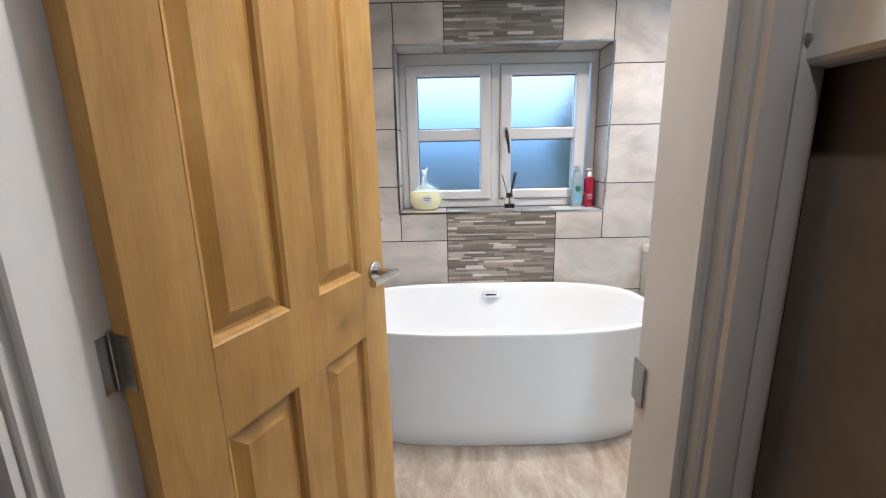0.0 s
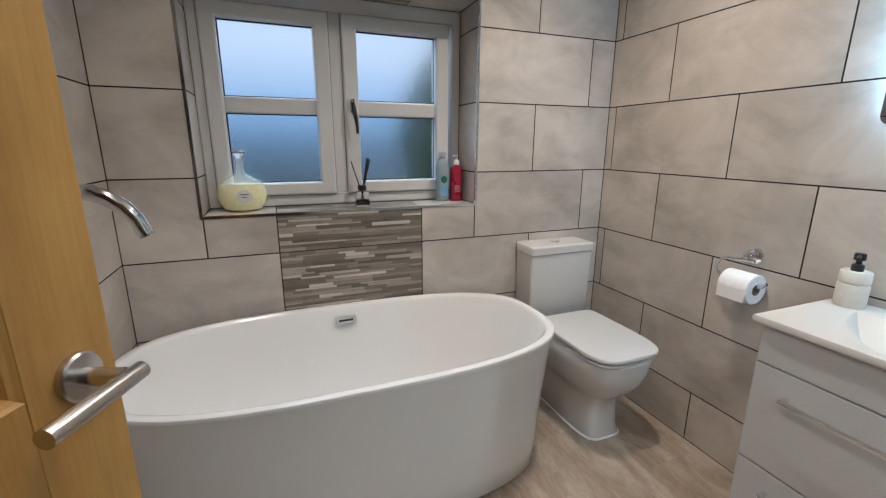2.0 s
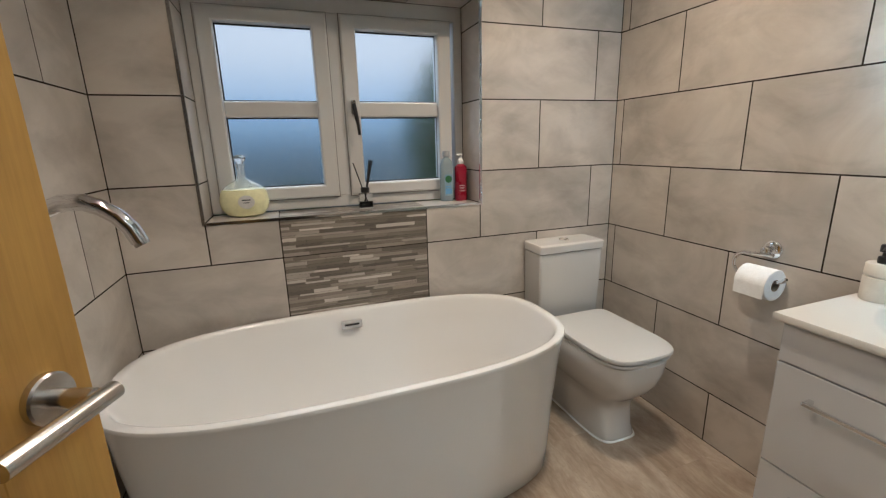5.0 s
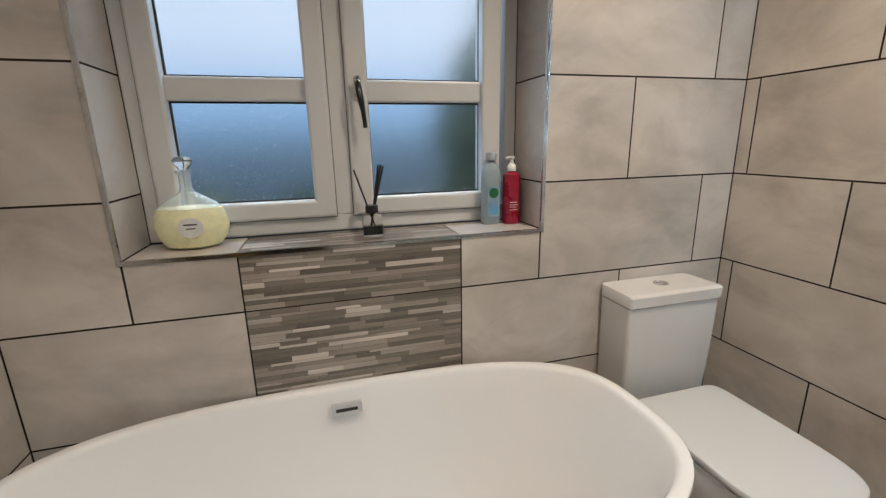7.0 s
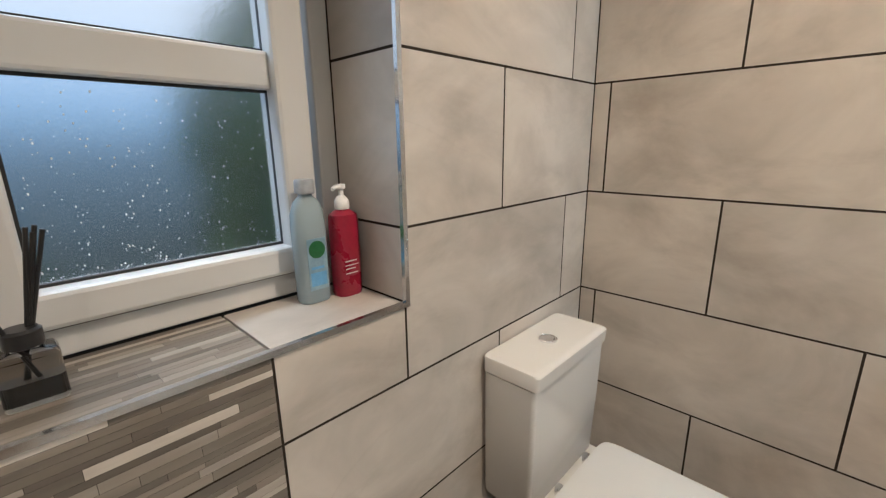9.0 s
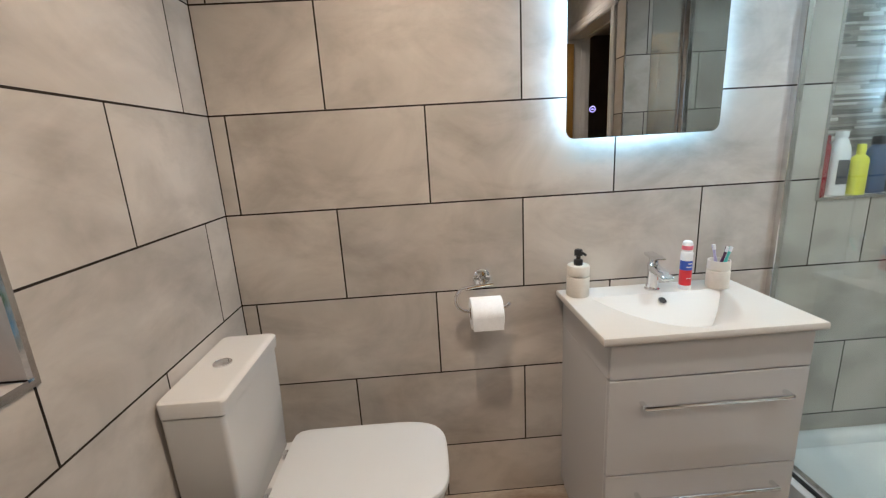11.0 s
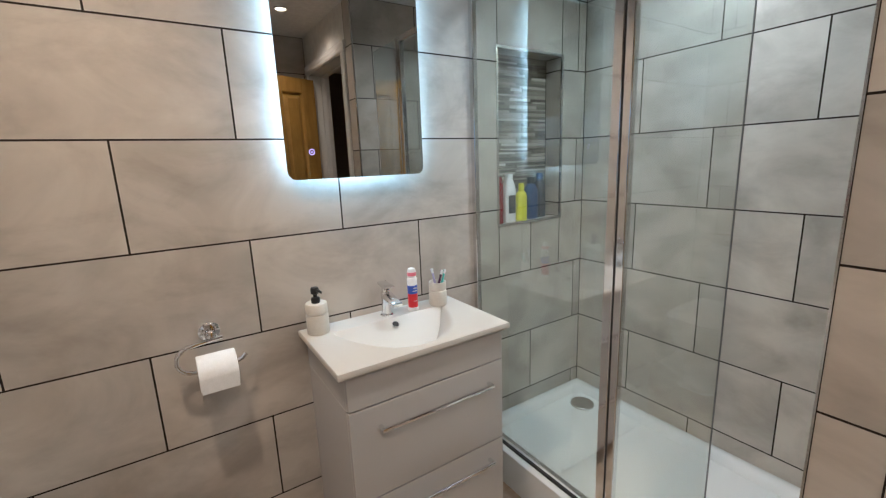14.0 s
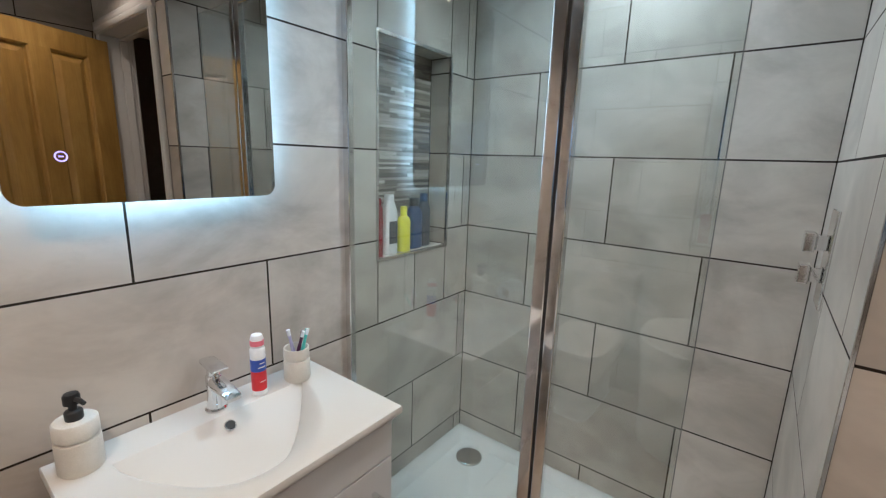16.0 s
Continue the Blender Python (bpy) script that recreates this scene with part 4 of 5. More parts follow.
# ---- toilet roll ----
holder = thing("toilet_roll_holder", "chrome wall-mounted toilet roll holder", "roll holder", at=(XR, 1.215, 0.872))
part("rose", ring_loft([[(XR - d, 1.215 + r * math.cos(2 * math.pi * k / 28), 0.872 + r * math.sin(2 * math.pi * k / 28)) for k in range(28)] for r, d in ((0.030, 0), (0.030, 0.007), (0.026, 0.011), (0.012, 0.014), (0.012, 0.032), (0.015, 0.036), (0.015, 0.048), (0.011, 0.052), (0.0005, 0.053))]), CHROME, holder, smooth=True)
pts = [(1.990, 1.185, 0.862), (1.988, 1.215, 0.860), (1.985, 1.255, 0.856)] + arc((1.982, 1.268, 0.8145), 0.041, 95, -85, 12, "yz") + [(1.980, 1.235, 0.7745), (1.980, 1.16, 0.7775), (1.980, 1.140, 0.784), (1.980, 1.129, 0.797)]
part("arm", tube(pts, 0.0064, 10), CHROME, holder, smooth=True)
roll = thing("toilet_roll", "white toilet paper roll on the holder", "toilet roll", at=(1.98, 1.21, 0.775))
RR = 0.0535
rings = []
for r, y in ((0.0205, 1.262), (RR - 0.002, 1.262), (RR, 1.260), (RR, 1.160), (RR - 0.002, 1.158), (0.0205, 1.158), (0.0205, 1.262)):
    rings.append([(1.980 + r * math.cos(2 * math.pi * k / 40), y, 0.766 + r * math.sin(2 * math.pi * k / 40)) for k in range(40)])
part("paper", ring_loft(rings, False, False), PAPER, roll, smooth=True)
part("core", ring_loft([[(1.980 + r * math.cos(2 * math.pi * k / 30), y, 0.766 + r * math.sin(2 * math.pi * k / 30)) for k in range(30)] for r, y in ((0.0203, 1.1575), (0.0203, 1.2625), (0.0192, 1.2625), (0.0192, 1.1575), (0.0203, 1.1575))], False, False), CARD, roll, smooth=True)
part("loose_sheet", box(1.9262, 1.9268, 1.1605, 1.2595, 0.724, 0.770), PAPER, roll)


# ---- shower ----
GREYSEAL = mottled("grey_edge_strip", (0.10, 0.105, 0.105), (0.14, 0.145, 0.145), 30, 0.4)
tray = thing("shower_tray", "white low shower tray", "shower tray", at=(1.45, -0.14, 0))
TX0, TX1, TY0, TY1, TZ = XS + 0.001, XR - 0.001, YS + 0.001, YD - 0.002, 0.155
tcx, tcy = (TX0 + TX1) / 2, (TY0 + TY1) / 2
tw, th = TX1 - TX0, TY1 - TY0
part("body", ring_loft([[(tcx + u, tcy + v, z) for u, v in rounded(tw - 2 * i, th - 2 * i, r, 4)] for i, r, z in ((0, 0.004, 0.0), (0, 0.004, TZ - 0.004), (0.004, 0.006, TZ), (0.040, 0.02, TZ), (0.050, 0.03, TZ - 0.008), (0.062, 0.04, TZ - 0.030), (0.075, 0.05, TZ - 0.034), (0.2, 0.08, TZ - 0.037))]), TRAY, tray, smooth=True)
wst = part("waste", lathe(1.884, -0.350, [(0.057, TZ - 0.036), (0.057, TZ - 0.029), (0.053, TZ - 0.026), (0.049, TZ - 0.027), (0.0005, TZ - 0.025)], 36), STEEL, tray, "round grey steel waste cover", True)

encl = thing("shower_screen", "clear glass shower screen with chrome posts", "shower screen", at=(1.6, 0.19, TZ))
GYP, GTOP = 0.192, 1.96
PX0, PX1 = 1.338, 1.386
part("wall_channel", box(XR - 0.026, XR - 0.0005, GYP - 0.013, GYP + 0.013, TZ + 0.0005, GTOP, 0.002, 1), CHROME, encl, "chrome wall channel")
part("post", box(PX0 + 0.023, PX1 + 0.006, GYP - 0.014, GYP + 0.014, TZ + 0.0005, GTOP, 0.003), CHROME, encl, "chrome upright post")
part("seal", box(PX0 + 0.017, PX0 + 0.023, GYP - 0.010, GYP + 0.010, TZ + 0.002, GTOP), SEAL, encl, "black magnetic seal")
part("post", box(PX0 - 0.008, PX0 + 0.017, GYP - 0.014, GYP + 0.014, TZ + 0.0005, GTOP, 0.003), CHROME, encl, "chrome upright post")
part("bottom_rail", box(PX1 + 0.006, XR - 0.026, GYP - 0.012, GYP + 0.012, TZ + 0.0005, TZ + 0.028, 0.002, 1), CHROME, encl, "chrome bottom rail")
part("bottom_seal", box(PX1 + 0.007, XR - 0.027, GYP + 0.0122, GYP + 0.0165, TZ + 0.0006, TZ + 0.012), SEAL, encl, "black bottom seal")
part("top_rail", box(PX1 + 0.006, XR - 0.026, GYP - 0.012, GYP + 0.012, GTOP - 0.028, GTOP, 0.002, 1), CHROME, encl, "chrome top rail")
fixed = part("fixed_pane", box(PX1 + 0.005, XR - 0.020, GYP - 0.003, GYP + 0.003, TZ + 0.02, GTOP - 0.004), SHADEDGLASS, encl, "clear toughened glass")
fixed.visible_shadow = False
flap = part("return_pane", box(1.068, PX0 - 0.007, GYP - 0.003, GYP + 0.003, TZ + 0.012, GTOP - 0.004), CLEAR, encl, "clear toughened glass")
flap.visible_shadow = False
part("edge_seal", box(1.0665, 1.068, GYP - 0.0031, GYP + 0.0031, TZ + 0.012, GTOP - 0.004), GREYSEAL, encl, "grey edge strip of the glass")

valve = thing("shower_valve", "chrome concealed shower valve with two square handles", "shower valve", at=(XS, -0.255, 1.20))
part("plate", box(XS - 0.001, XS + 0.007, -0.305, -0.205, 1.095, 1.325, 0.003), CHROME, valve)
for vz in (1.248, 1.172):
    kb = part("handle", box(XS + 0.007, XS + 0.030, -0.268, -0.232, vz - 0.018, vz + 0.018, 0.003), CHROME, valve, "square chrome valve handle")
    part("grip", box(XS + 0.030, XS + 0.052, -0.272, -0.226, vz - 0.023, vz + 0.023, 0.003), CHROME, kb)

# bottles in the niche
DKRED = mottled("dark_red_plastic", (0.20, 0.012, 0.02), (0.26, 0.018, 0.028), 8, 0.25)
YELLOW = mottled("yellow_plastic", (0.72, 0.70, 0.05), (0.78, 0.76, 0.08), 8, 0.3)
NAVY = mottled("navy_plastic", (0.012, 0.05, 0.13), (0.02, 0.07, 0.17), 8, 0.3)
GREYB = mottled("dark_grey_plastic", (0.035, 0.045, 0.055), (0.05, 0.06, 0.07), 8, 0.3)
LABEL = mottled("pale_label", (0.66, 0.66, 0.63), (0.72, 0.72, 0.69), 12, 0.5)


def flat_bottle(name, x, y, z, w, d, h, mat, cap, label, group, shoulder=0.8, capw=0.5, caph=0.03, sticker=None):
    t = thing(name, label, "bottle", group, at=(x, y, z))
    prof = ((0.88, 0.0), (1.0, 0.012), (1.0, shoulder), (0.9, shoulder + (1 - shoulder) * 0.45), (0.62, shoulder + (1 - shoulder) * 0.85), (capw * 0.9, 1.0))
    part("body", ring_loft([[(x + v * k, y + u * k, z + h * f) for u, v in rounded(w, d, min(w, d) * 0.45, 5)] for k, f in prof]), mat, t, smooth=True)
    part("cap", ring_loft([[(x + v, y + u, z + h + f) for u, v in rounded(k * w, min(d * 0.9, k * w), min(k * w, d * 0.9) * 0.42, 5)] for k, f in ((capw, 0), (capw, caph - 0.003), (capw * 0.85, caph))]), cap, t, smooth=True)
    if sticker:
        part("sticker", box(x - d / 2 - 0.0008, x - d / 2 + 0.004, y - w * 0.30, y + w * 0.30, z + h * 0.2, z + h * 0.62, 0.0005, 1), sticker, t)
    return t


nb = "bottles in the shower niche"
nx = XR + 0.045
flat_bottle("shampoo_bottle", nx - 0.012, 0.030, NZ0, 0.040, 0.042, 0.185, DKRED, DKRED, "dark red shampoo bottle in the niche", nb, 0.9, 0.8, 0.02)
flat_bottle("shower_gel_bottle", nx - 0.005, -0.038, NZ0, 0.066, 0.045, 0.195, WHITE, WHITE, "white shower gel bottle with a pale label", nb, 0.7, 0.5, 0.02, GREYB)
flat_bottle("shower_gel_bottle", nx - 0.012, -0.108, NZ0, 0.052, 0.042, 0.135, YELLOW, YELLOW, "bright yellow shower gel bottle", nb, 0.85, 0.45, 0.035)
flat_bottle("shampoo_bottle", nx, -0.180, NZ0, 0.070, 0.045, 0.165, NAVY, BLACK, "navy blue shampoo bottle", nb, 0.78, 0.5, 0.03)
flat_bottle("conditioner_bottle", nx + 0.012, -0.250, NZ0, 0.060, 0.045, 0.180, GREYB, NAVY, "dark grey conditioner bottle", nb, 0.8, 0.5, 0.03)


# ---- things on the window sill ----
SZ = WZ0 + 0.0005
CREAM = mottled("yellow_lotion", (0.80, 0.78, 0.46), (0.86, 0.84, 0.54), 5, 0.25)
lot = thing("bath_oil_bottle", "round flask of pale yellow bath lotion with a glass stopper", "bottle", at=(0.322, 2.14, SZ))
lx, ly = 0.322, 2.14


FLASK = [(0.040, 0.0), (0.068, 0.008), (0.086, 0.034), (0.092, 0.062), (0.086, 0.094), (0.078, 0.108), (0.064, 0.122), (0.034, 0.140), (0.018, 0.150), (0.0145, 0.165), (0.0145, 0.196), (0.020, 0.200), (0.020, 0.206)]


def flask_ring(r, z, inner=0.0):
    dep = min(r, 0.014 + 0.45 * r)
    return [(lx + max(r - inner, 0.002) * math.cos(2 * math.pi * q / 40), ly + max(dep - inner, 0.002) * math.sin(2 * math.pi * q / 40), SZ + z) for q in range(40)]


upper = [p for p in FLASK if p[1] >= 0.108]
part("flask", ring_loft([flask_ring(r, z) for r, z in upper] + [flask_ring(r, z, 0.0022) for r, z in reversed(upper)] + [flask_ring(*upper[0])], False, False), MILKY, lot, smooth=True).visible_shadow = False
part("lotion", ring_loft([flask_ring(r, z) for r, z in FLASK if z <= 0.108]), CREAM, lot, "pale yellow lotion behind glass", smooth=True)
part("stopper", lathe(lx, ly, [(0.012, SZ + 0.207), (0.013, SZ + 0.212), (0.022, SZ + 0.222), (0.024, SZ + 0.232), (0.016, SZ + 0.240), (0.0005, SZ + 0.242)], 24), MILKY, lot, "clear glass stopper", True)
lb = ring_loft([[(lx + 0.010 + 0.030 * math.cos(2 * math.pi * k / 24), ly - 0.0545 - d, SZ + 0.062 + 0.026 * math.sin(2 * math.pi * k / 24)) for k in range(24)] for d in (0.0, 0.0012)])
lab = part("paper_label", lb, LABEL, lot, "small oval paper label")
bars("label_print", [(-0.016, 0.016, 0.004, 0.008), (-0.011, 0.011, -0.006, -0.003)], GREYB, lab, lambda u, v: (lx + 0.010 + u, ly - 0.0562, SZ + 0.064 + v))

rd = thing("reed_diffuser", "small clear glass reed diffuser with black reeds", "reed diffuser", at=(0.801, 2.115, SZ))
rx, ry = 0.801, 2.115
part("jar", ring_loft([[(rx + u * k, ry + v * k, SZ + z) for u, v in rounded(0.058, 0.044, 0.006, 3)] for k, z in ((0.95, 0), (1, 0.003), (1, 0.058), (0.9, 0.064), (0.45, 0.067), (0.45, 0.071))]), BOTTLE, rd, smooth=True)
part("liquid", ring_loft([[(rx + u, ry + v, SZ + z) for u, v in rounded(0.050, 0.036, 0.005, 3)] for z in (0.006, 0.030)]), BLACK, rd, "black fragrance oil")
part("collar", lathe(rx, ry, [(0.015, SZ + 0.068), (0.019, SZ + 0.070), (0.019, SZ + 0.088), (0.016, SZ + 0.091), (0.009, SZ + 0.091)], 24), BLACK, rd, smooth=True)
for tx, tz2 in ((-0.046, 0.195), (0.026, 0.205), (0.034, 0.206), (0.040, 0.200), (0.031, 0.198)):
    part("reed", tube([(rx - tx * 0.25, ry, SZ + 0.012), (rx + tx, ry - 0.006 + tx * 0.3, SZ + tz2)], 0.0026, 8), BLACK, rd)

BLUSH = mottled("crimson_plastic", (0.25, 0.008, 0.028), (0.30, 0.012, 0.036), 8, 0.28)
cb = thing("pump_bottle", "crimson pump bottle with a white pump", "bottle", "bottles on the sill", at=(1.262, 2.150, SZ))
part("body", ring_loft([[(1.262 + u * k, 2.150 + v * k, SZ + z) for u, v in rounded(0.056, 0.046, 0.019, 5)] for k, z in ((0.94, 0), (1, 0.005), (1, 0.150), (0.94, 0.160), (0.5, 0.168), (0.42, 0.172))]), BLUSH, cb, smooth=True)
pm = part("pump", lathe(1.262, 2.150, [(0.0135, SZ + 0.170), (0.0145, SZ + 0.173), (0.0140, SZ + 0.186), (0.008, SZ + 0.194), (0.005, SZ + 0.196), (0.005, SZ + 0.207), (0.009, SZ + 0.209), (0.009, SZ + 0.217), (0.0005, SZ + 0.218)], 20), WHITE, cb, "white pump", True)
part("nozzle", tube([(1.262, 2.150, SZ + 0.213), (1.242, 2.138, SZ + 0.213), (1.234, 2.134, SZ + 0.210)], [0.0048, 0.0042, 0.0036], 10), WHITE, pm, smooth=True)
bars("print_bar", [(-0.014, 0.012, 0.070, 0.0725), (-0.014, 0.016, 0.062, 0.064), (-0.014, 0.008, 0.055, 0.057), (-0.014, 0.014, 0.046, 0.048)], LABEL, cb, lambda u, v: (1.260 + u, 2.1266, SZ + v))
GREEN = mottled("green_print", (0.012, 0.09, 0.03), (0.02, 0.14, 0.045), 20, 0.4)
SKY = mottled("blue_label_print", (0.10, 0.30, 0.55), (0.16, 0.38, 0.62), 20, 0.4)
GEL = glass_material("pale_gel_plastic", (0.46, 0.56, 0.60), 0.15, 1.38)
GEL.node_tree.nodes["Principled BSDF"].inputs["Transmission Weight"].default_value = 0.45
GREYCAP = mottled("grey_cap", (0.30, 0.32, 0.34), (0.36, 0.38, 0.40), 10, 0.35)
gb = thing("body_wash_bottle", "translucent pale blue body wash bottle with a printed label", "bottle", "bottles on the sill", at=(1.196, 2.165, SZ))
part("body", ring_loft([[(1.196 + u * k, 2.165 + v * k, SZ + z) for u, v in rounded(0.062, 0.044, 0.018, 5)] for k, z in ((0.93, 0), (1, 0.006), (1, 0.150), (0.95, 0.170), (0.72, 0.190), (0.40, 0.200), (0.36, 0.206))]), GEL, gb, smooth=True)
part("cap", ring_loft([[(1.196 + u * k, 2.165 + v * k, SZ + z) for u, v in rounded(0.034, 0.034, 0.014, 5)] for k, z in ((0.9, 0.204), (1, 0.206), (1, 0.226), (0.9, 0.230))]), GREYCAP, gb, "grey flip cap", True)
PALEBLUE = mottled("pale_blue_print", (0.16, 0.27, 0.36), (0.30, 0.42, 0.50), 25, 0.35)
gl = part("front_label", box(1.178, 1.216, 2.1415, 2.1432, SZ + 0.026, SZ + 0.124, 0.0005, 1), PALEBLUE, gb, "printed label with leaves")
part("leaf_print", ring_loft([[(1.197 + 0.0165 * math.cos(2 * math.pi * k / 28), y, SZ + 0.103 + 0.0165 * math.sin(2 * math.pi * k / 28)) for k in range(28)] for y in (2.1416, 2.1409)]), GREEN, gl)
bars("label_print", [(-0.016, 0.016, 0.034, 0.060), (-0.014, 0.012, 0.066, 0.071)], SKY, gl, lambda u, v: (1.197 + u, 2.1411, SZ + v))


# ---- towel radiator on the left wall ----
COPPER = mottled("radiator_chrome", (0.70, 0.66, 0.62), (0.78, 0.74, 0.70), 6, 0.12, 0.0, 1.0)
rad = thing("towel_radiator", "tall chrome ladder towel radiator on the tiled wall", "towel radiator", at=(XL, 0.68, 0.7))
RX = XL + 0.062
for ryy in (0.455, 0.905):
    part("upright", tube([(RX, ryy, 0.62), (RX, ryy, 1.79)], 0.015, 14), COPPER, rad, smooth=True)
for k in range(20):
    zz = 0.68 + k * 0.045 + (k // 5) * 0.06
    if zz < 1.77:
        part("rung", tube([(RX + 0.004, 0.455, zz), (RX + 0.010, 0.57, zz), (RX + 0.012, 0.68, zz), (RX + 0.010, 0.79, zz), (RX + 0.004, 0.905, zz)], 0.011, 10), COPPER, rad, smooth=True)
for ryy in (0.455, 0.905):
    for zz in (0.75, 1.70):
        part("bracket", tube([(XL, ryy, zz), (RX, ryy, zz)], 0.010, 10), COPPER, rad, smooth=True)
tw_ = bmesh.new()
cols = 26
rows_t = []
def fold(s, y):
    return 0.004 * math.sin(y * 70 + s * 3) + 0.003 * math.sin(y * 31 + 1)
line = [(RX + 0.030, 1.02), (RX + 0.031, 1.3), (RX + 0.030, 1.60), (RX + 0.028, 1.735), (RX + 0.018, 1.752), (RX + 0.002, 1.756), (RX - 0.014, 1.748), (RX - 0.022, 1.72), (RX - 0.024, 1.40)]
for th_ in (0.0, 0.006):
    rows_t.append([[tw_.verts.new((x + fold(i, 0.5 + 0.36 * c / cols) + (th_ if i < 4 else (-th_ if i > 6 else 0)), 0.50 + 0.36 * c / cols, zz + (th_ if 3 < i < 7 else 0))) for c in range(cols + 1)] for i, (x, zz) in enumerate(line)])
for sheet in rows_t:
    for a, b in zip(sheet, sheet[1:]):
        for c in range(cols):
            tw_.faces.new((a[c], a[c + 1], b[c + 1], b[c]))
a, b = rows_t
for i in range(len(line) - 1):
    for c in (0, cols):
        tw_.faces.new((a[i][c], a[i + 1][c], b[i + 1][c], b[i][c]))
for i in (0, len(line) - 1):
    for c in range(cols):
        tw_.faces.new((a[i][c], a[i][c + 1], b[i][c + 1], b[i][c]))
solid("towel", tw_, TOWEL, "black cotton towel folded over the radiator", "towel", smooth=True)


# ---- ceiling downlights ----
# the hall's fitting, like its lamp, is added out of sight
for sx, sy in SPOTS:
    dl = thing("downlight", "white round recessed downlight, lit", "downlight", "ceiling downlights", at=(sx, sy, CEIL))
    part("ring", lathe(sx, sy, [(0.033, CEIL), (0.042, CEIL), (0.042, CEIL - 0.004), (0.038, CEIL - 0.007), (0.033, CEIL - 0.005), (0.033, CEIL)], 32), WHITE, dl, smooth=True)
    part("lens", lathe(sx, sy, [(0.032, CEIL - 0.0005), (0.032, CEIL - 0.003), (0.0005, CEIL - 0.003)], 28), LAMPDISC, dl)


# ---- tiles, strips and floor pieces ----
CACHE = {}


def rect_mesh(w, h, mat, depth=0.008, ch=0.0001):
    key = (round(w, 4), round(h, 4), mat.name)
    if key not in CACHE:
        v = []
        for i, z in ((0, -depth), (0, -ch), (ch, 0.0)):
            v += [(i, i, z), (w - i, i, z), (w - i, h - i, z), (i, h - i, z)]
        f = [(8, 9, 10, 11)]
        for base in (0, 4):
            f += [(base + k, base + (k + 1) % 4, base + 4 + (k + 1) % 4, base + 4 + k) for k in range(4)]
        me = bpy.data.meshes.new("tile")
        me.from_pydata(v, [], f)
        me.materials.append(mat)
        CACHE[key] = me
    return CACHE[key]


def piece(name, parent, origin, U, V, u0, u1, v0, v1, mat=TILE, gap=JOINT):
    """One piece on a plane: U and V span it, their cross product faces the room."""
    if u1 - u0 < gap * 2 or v1 - v0 < gap * 2:
        return None
    U, V = Vector(U), Vector(V)
    N = U.cross(V)
    p = Vector(origin) + U * (u0 + gap / 2) + V * (v0 + gap / 2)
    ob = new(name, rect_mesh(u1 - u0 - gap, v1 - v0 - gap, mat))
    ob.parent = parent
    m = Matrix((U, V, N)).transposed().to_4x4()
    m.translation = p
    ob.matrix_local = Matrix.Translation(-parent.location) @ m
    return ob


def cut(rect, holes):
    """The parts of a rectangle that lie outside the holes."""
    todo = [rect]
    for h in holes:
        nxt = []
        for a0, a1, b0, b1 in todo:
            if h[0] >= a1 or h[1] <= a0 or h[2] >= b1 or h[3] <= b0:
                nxt.append((a0, a1, b0, b1))
                continue
            if a0 < h[0]:
                nxt.append((a0, h[0], b0, b1))
            if a1 > h[1]:
                nxt.append((h[1], a1, b0, b1))
            m0, m1 = max(a0, h[0]), min(a1, h[1])
            if b0 < h[2]:
                nxt.append((m0, m1, b0, h[2]))
            if b1 > h[3]:
                nxt.append((m0, m1, h[3], b1))
        todo = nxt
    return todo


def rows_of(z0, z1):
    zs = [z0] + [k for k in K if z0 + 0.02 < k < z1 - 0.02] + [z1]
    for a, b in zip(zs, zs[1:]):
        yield a, b, round(((a + b) / 2 - Z0) / PITCH - 0.5)


def course(parent, origin, U, lo, hi, z0, z1, even, odd, sign=1.0, holes=()):
    """Staggered courses along U: even and odd give a joint's place on the world's axis."""
    for a, b, k in rows_of(z0, z1):
        j = even if k % 2 == 0 else odd
        ax = sorted(sign * (j + LONG * i) for i in range(-8, 9))
        us = [lo] + [u for u in ax if lo + 0.012 < u < hi - 0.012] + [hi]
        for u0, u1 in zip(us, us[1:]):
            for r in cut((u0, u1, a, b), holes):
                piece("tile", parent, origin, U, (0, 0, 1), *r)


def strips(parent, origin, U, V, u0, u1, v0, v1, seed, joined=False):
    """A field of thin uneven strips; far ones are joined into one mesh."""
    rnd = random.Random(seed)
    field = bmesh.new()
    turn = Matrix((Vector(U), Vector(V), Vector(U).cross(Vector(V)))).transposed().to_4x4()
    turn.translation = Vector(origin)
    v = v0
    while v < v1 - 0.002:
        h = rnd.choice((0.008, 0.010, 0.012, 0.015))
        e = v + h if v1 - v - h > 0.011 else v1
        u, first = u0, True
        while u < u1 - 0.004:
            w = rnd.choice((0.07, 0.10, 0.13, 0.17, 0.23)) * (rnd.uniform(0.3, 1) if first else 1)
            f = u + w if u1 - u - w > 0.04 else u1
            if joined:
                box(u + 0.0003, f - 0.0003, v + 0.0003, e - 0.0003, -0.008, 0.0, bm=field)
            else:
                piece("strip", parent, origin, U, V, u, f, v, e, STRIP, 0.0006)
            u, first = f, False
        v = e
    if joined:
        bmesh.ops.transform(field, matrix=turn, verts=field.verts[:])
        tagged(part("mosaic_strips", field, STRIP_FIELD, parent, "thin grey-brown mosaic strips"), kind="stuff")
    else:
        field.free()


# east wall: U runs towards -y so that it faces the room
course(wall_right, (XR, 0, 0), (0, -1, 0), -YW, -YS, 0.0, CEIL, 1.672, 1.3705, -1.0, [(-NY1, -NY0, NZ0, NZ1)])
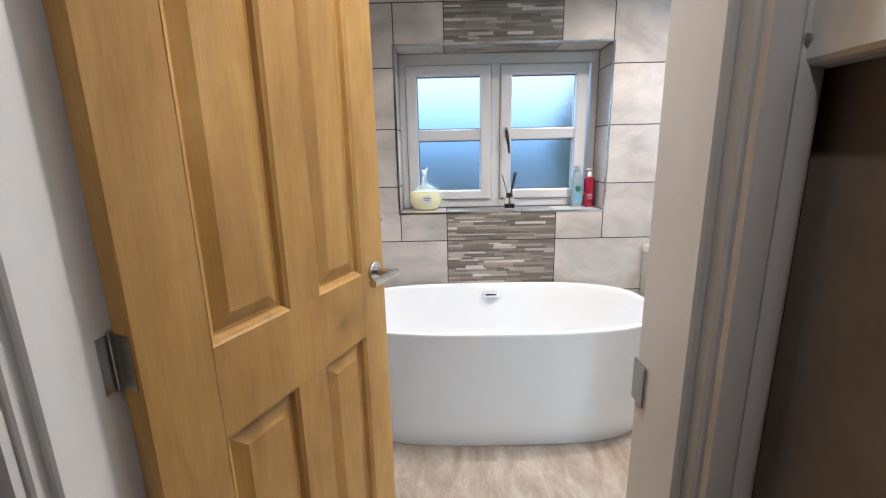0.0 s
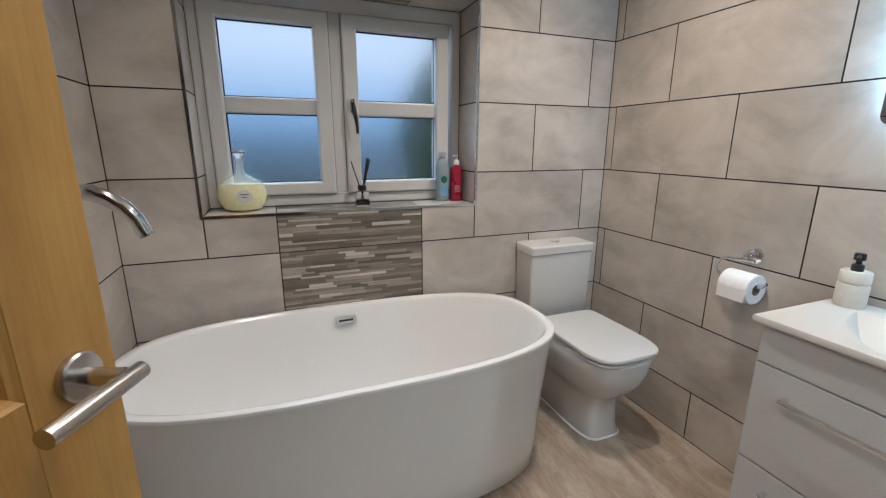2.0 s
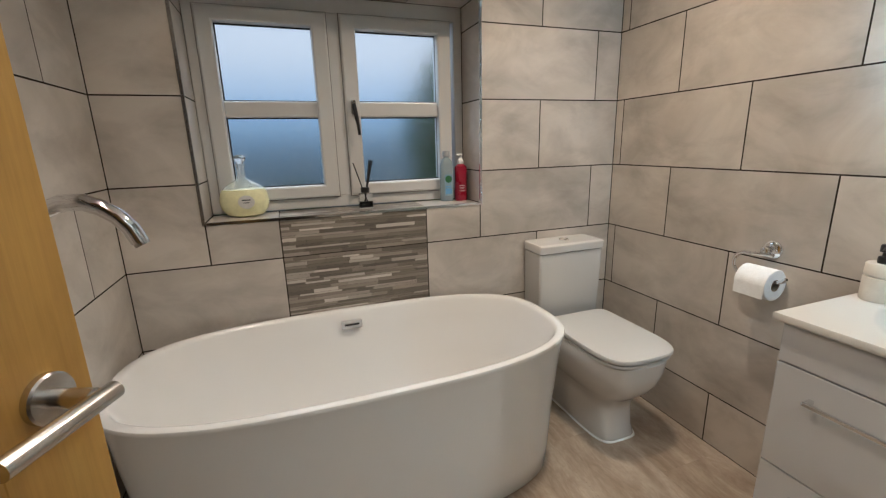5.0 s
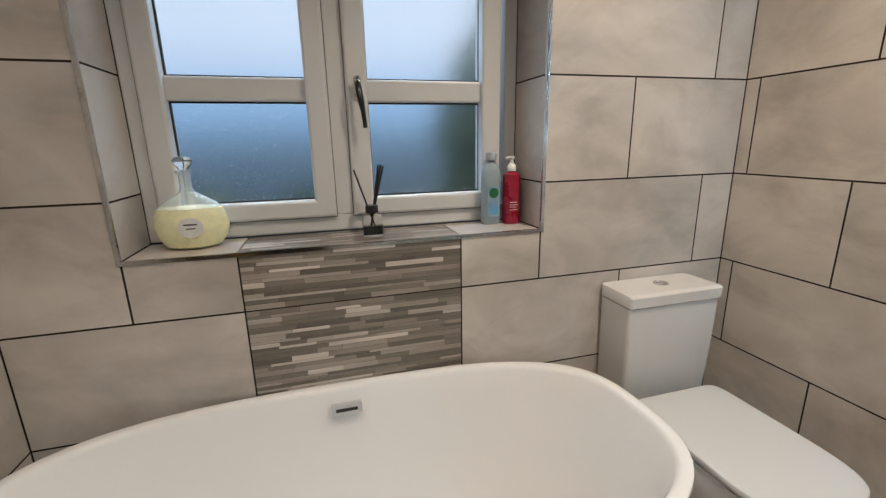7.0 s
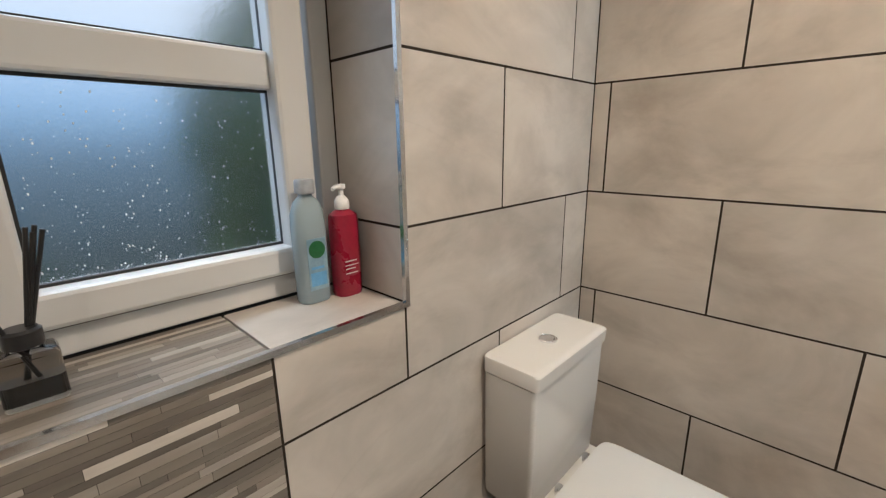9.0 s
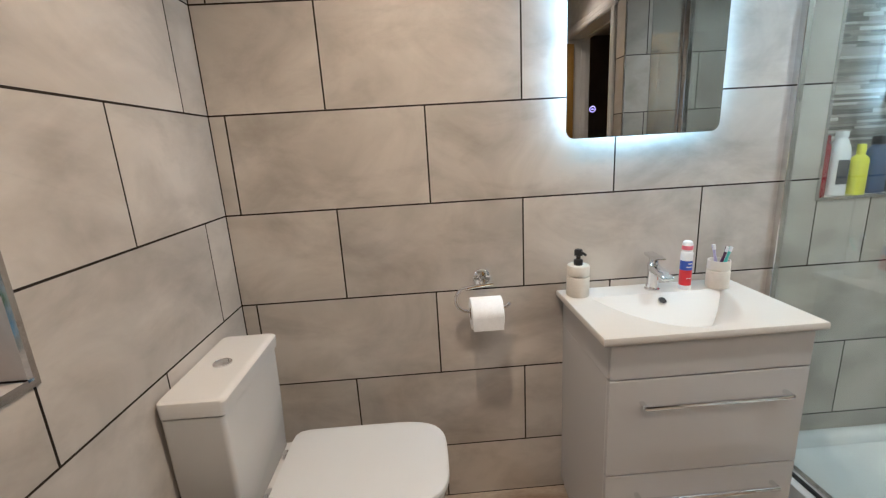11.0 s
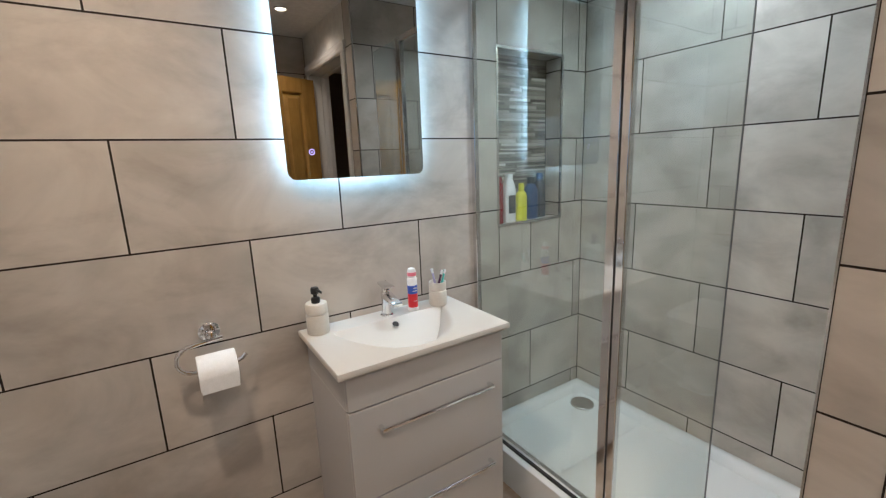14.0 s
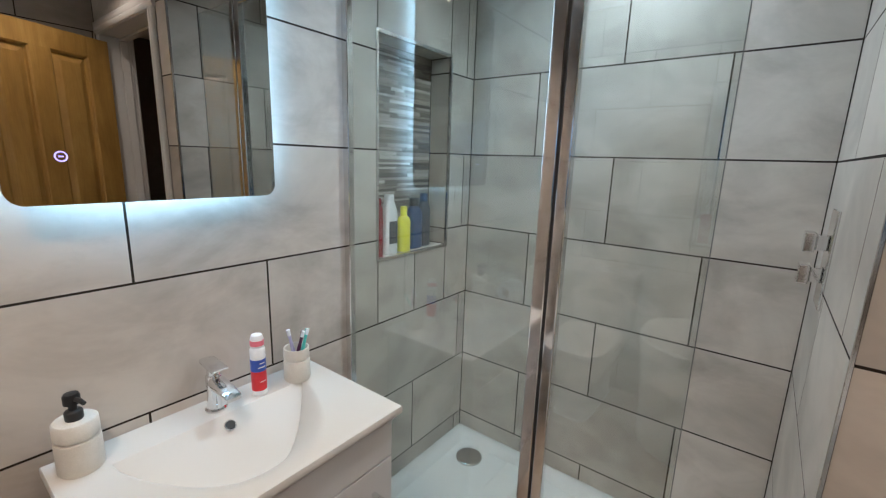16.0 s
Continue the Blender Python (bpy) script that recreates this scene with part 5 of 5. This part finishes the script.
# niche: sides, base, head and mosaic back
for yy, U, a, b in ((NY0, (-1, 0, 0), -(XR + 0.098), -XR), (NY1, (1, 0, 0), XR, XR + 0.098)):
    for z0, z1, k in rows_of(NZ0, NZ1):
        piece("tile", wall_right, (0, yy, 0), U, (0, 0, 1), a, b, z0, z1)
piece("tile", wall_right, (0, 0, NZ0), (1, 0, 0), (0, 1, 0), XR, XR + 0.098, NY0, NY1)
piece("tile", wall_right, (0, 0, NZ1), (-1, 0, 0), (0, 1, 0), -XR - 0.098, -XR, NY0, NY1)
strips(wall_right, (XR + 0.098, 0, 0), (0, -1, 0), (0, 0, 1), -NY1, -NY0, NZ0, NZ1, 4)

# west wall
course(wall_left, (XL, 0, 0), (0, 1, 0), YD, YW, 0.0, CEIL, 1.755, 1.455)
# shower
course(wall_shower, (0, YS, 0), (-1, 0, 0), -XR, -XS, 0.0, CEIL, 1.138, 1.4425, -1.0)
course(wall_side, (XS, 0, 0), (0, 1, 0), YS, YD, 0.0, CEIL, 0.11 + LONG / 2, 0.11)
# strip of wall between the shower and the doorway
part("joint_bed", box(JX1 + 0.056, XS - 0.001, YD - 0.006, YD - SINK * 0.5, 0.001, CEIL - 0.001), GROUT, wall_door, "dark grout behind the tiles")
for a, b, k in rows_of(0.0, CEIL):
    piece("tile", wall_door, (0, YD, 0), (-1, 0, 0), (0, 0, 1), -XS, -(JX1 + 0.058), a, b)

# north wall, laid out about the window and its mosaic column
MX0, MX1 = 0.444, 1.044
O, UN = (0, YW, 0), (1, 0, 0)
for a, b, k in rows_of(0.0, CEIL):
    right = [1.905] if k % 2 == 0 else [1.605]
    us = [XL] + [MX0, MX1] + right + [XR]
    if Z0 - 0.01 < a < WZ1 - 0.15:
        us = sorted(us + [WX0, WX1])
    for u0, u1 in zip(us, us[1:]):
        if abs(u0 - MX0) < 1e-6 or (u0 > MX0 - 1e-6 and u1 < MX1 + 1e-6):
            continue
        for r in cut((u0, u1, a, b), [(WX0, WX1, WZ0, WZ1)]):
            piece("tile", wall_window, O, (1, 0, 0), (0, 0, 1), *r)
for z0, z1, sd in ((K[2], Z0, 11), (Z0, WZ0, 12), (WZ1, K[7], 13), (K[7], CEIL, 14)):
    strips(wall_window, O, (1, 0, 0), (0, 0, 1), MX0 + 0.0015, MX1 - 0.0015, z0 + 0.0015, z1 - 0.0015, sd, sd > 12)
# window reveal
for xx, U, lo, hi in ((WX0, (0, 1, 0), YW, FY), (WX1, (0, -1, 0), -FY, -YW)):
    for z0, z1, k in rows_of(WZ0, WZ1):
        piece("tile", wall_window, (xx, 0, 0), U, (0, 0, 1), lo, hi, z0, z1)
for u0, u1 in ((WX0, MX0), (MX1, WX1)):
    piece("tile", wall_window, (0, 0, WZ0), (1, 0, 0), (0, 1, 0), u0, u1, YW, FY)
    piece("tile", wall_window, (0, 0, WZ1), (-1, 0, 0), (0, 1, 0), -u1, -u0, YW, FY)
strips(wall_window, (0, 0, WZ0), (1, 0, 0), (0, 1, 0), MX0 + 0.0015, MX1 - 0.0015, YW + 0.001, FY, 21)
strips(wall_window, (0, 0, WZ1), (-1, 0, 0), (0, 1, 0), -MX1 + 0.0015, -MX0 - 0.0015, YW + 0.001, FY, 22, True)

# floor pieces
FW, FL = 0.303, 0.603
for i in range(-2, 9):
    for j in range(-2, 5):
        x0, y0 = XL + i * FW, YH - 0.02 + j * FL + (FL / 2 if i % 2 else 0)
        r = (max(x0, XL), min(x0 + FW, XR), max(y0, YH - 0.02), min(y0 + FL, YW))
        if r[0] < r[1] - 0.01 and r[2] < r[3] - 0.01:
            piece("floor_tile", floor, (0, 0, 0), (1, 0, 0), (0, 1, 0), *r, FLOOR, 0.0003)
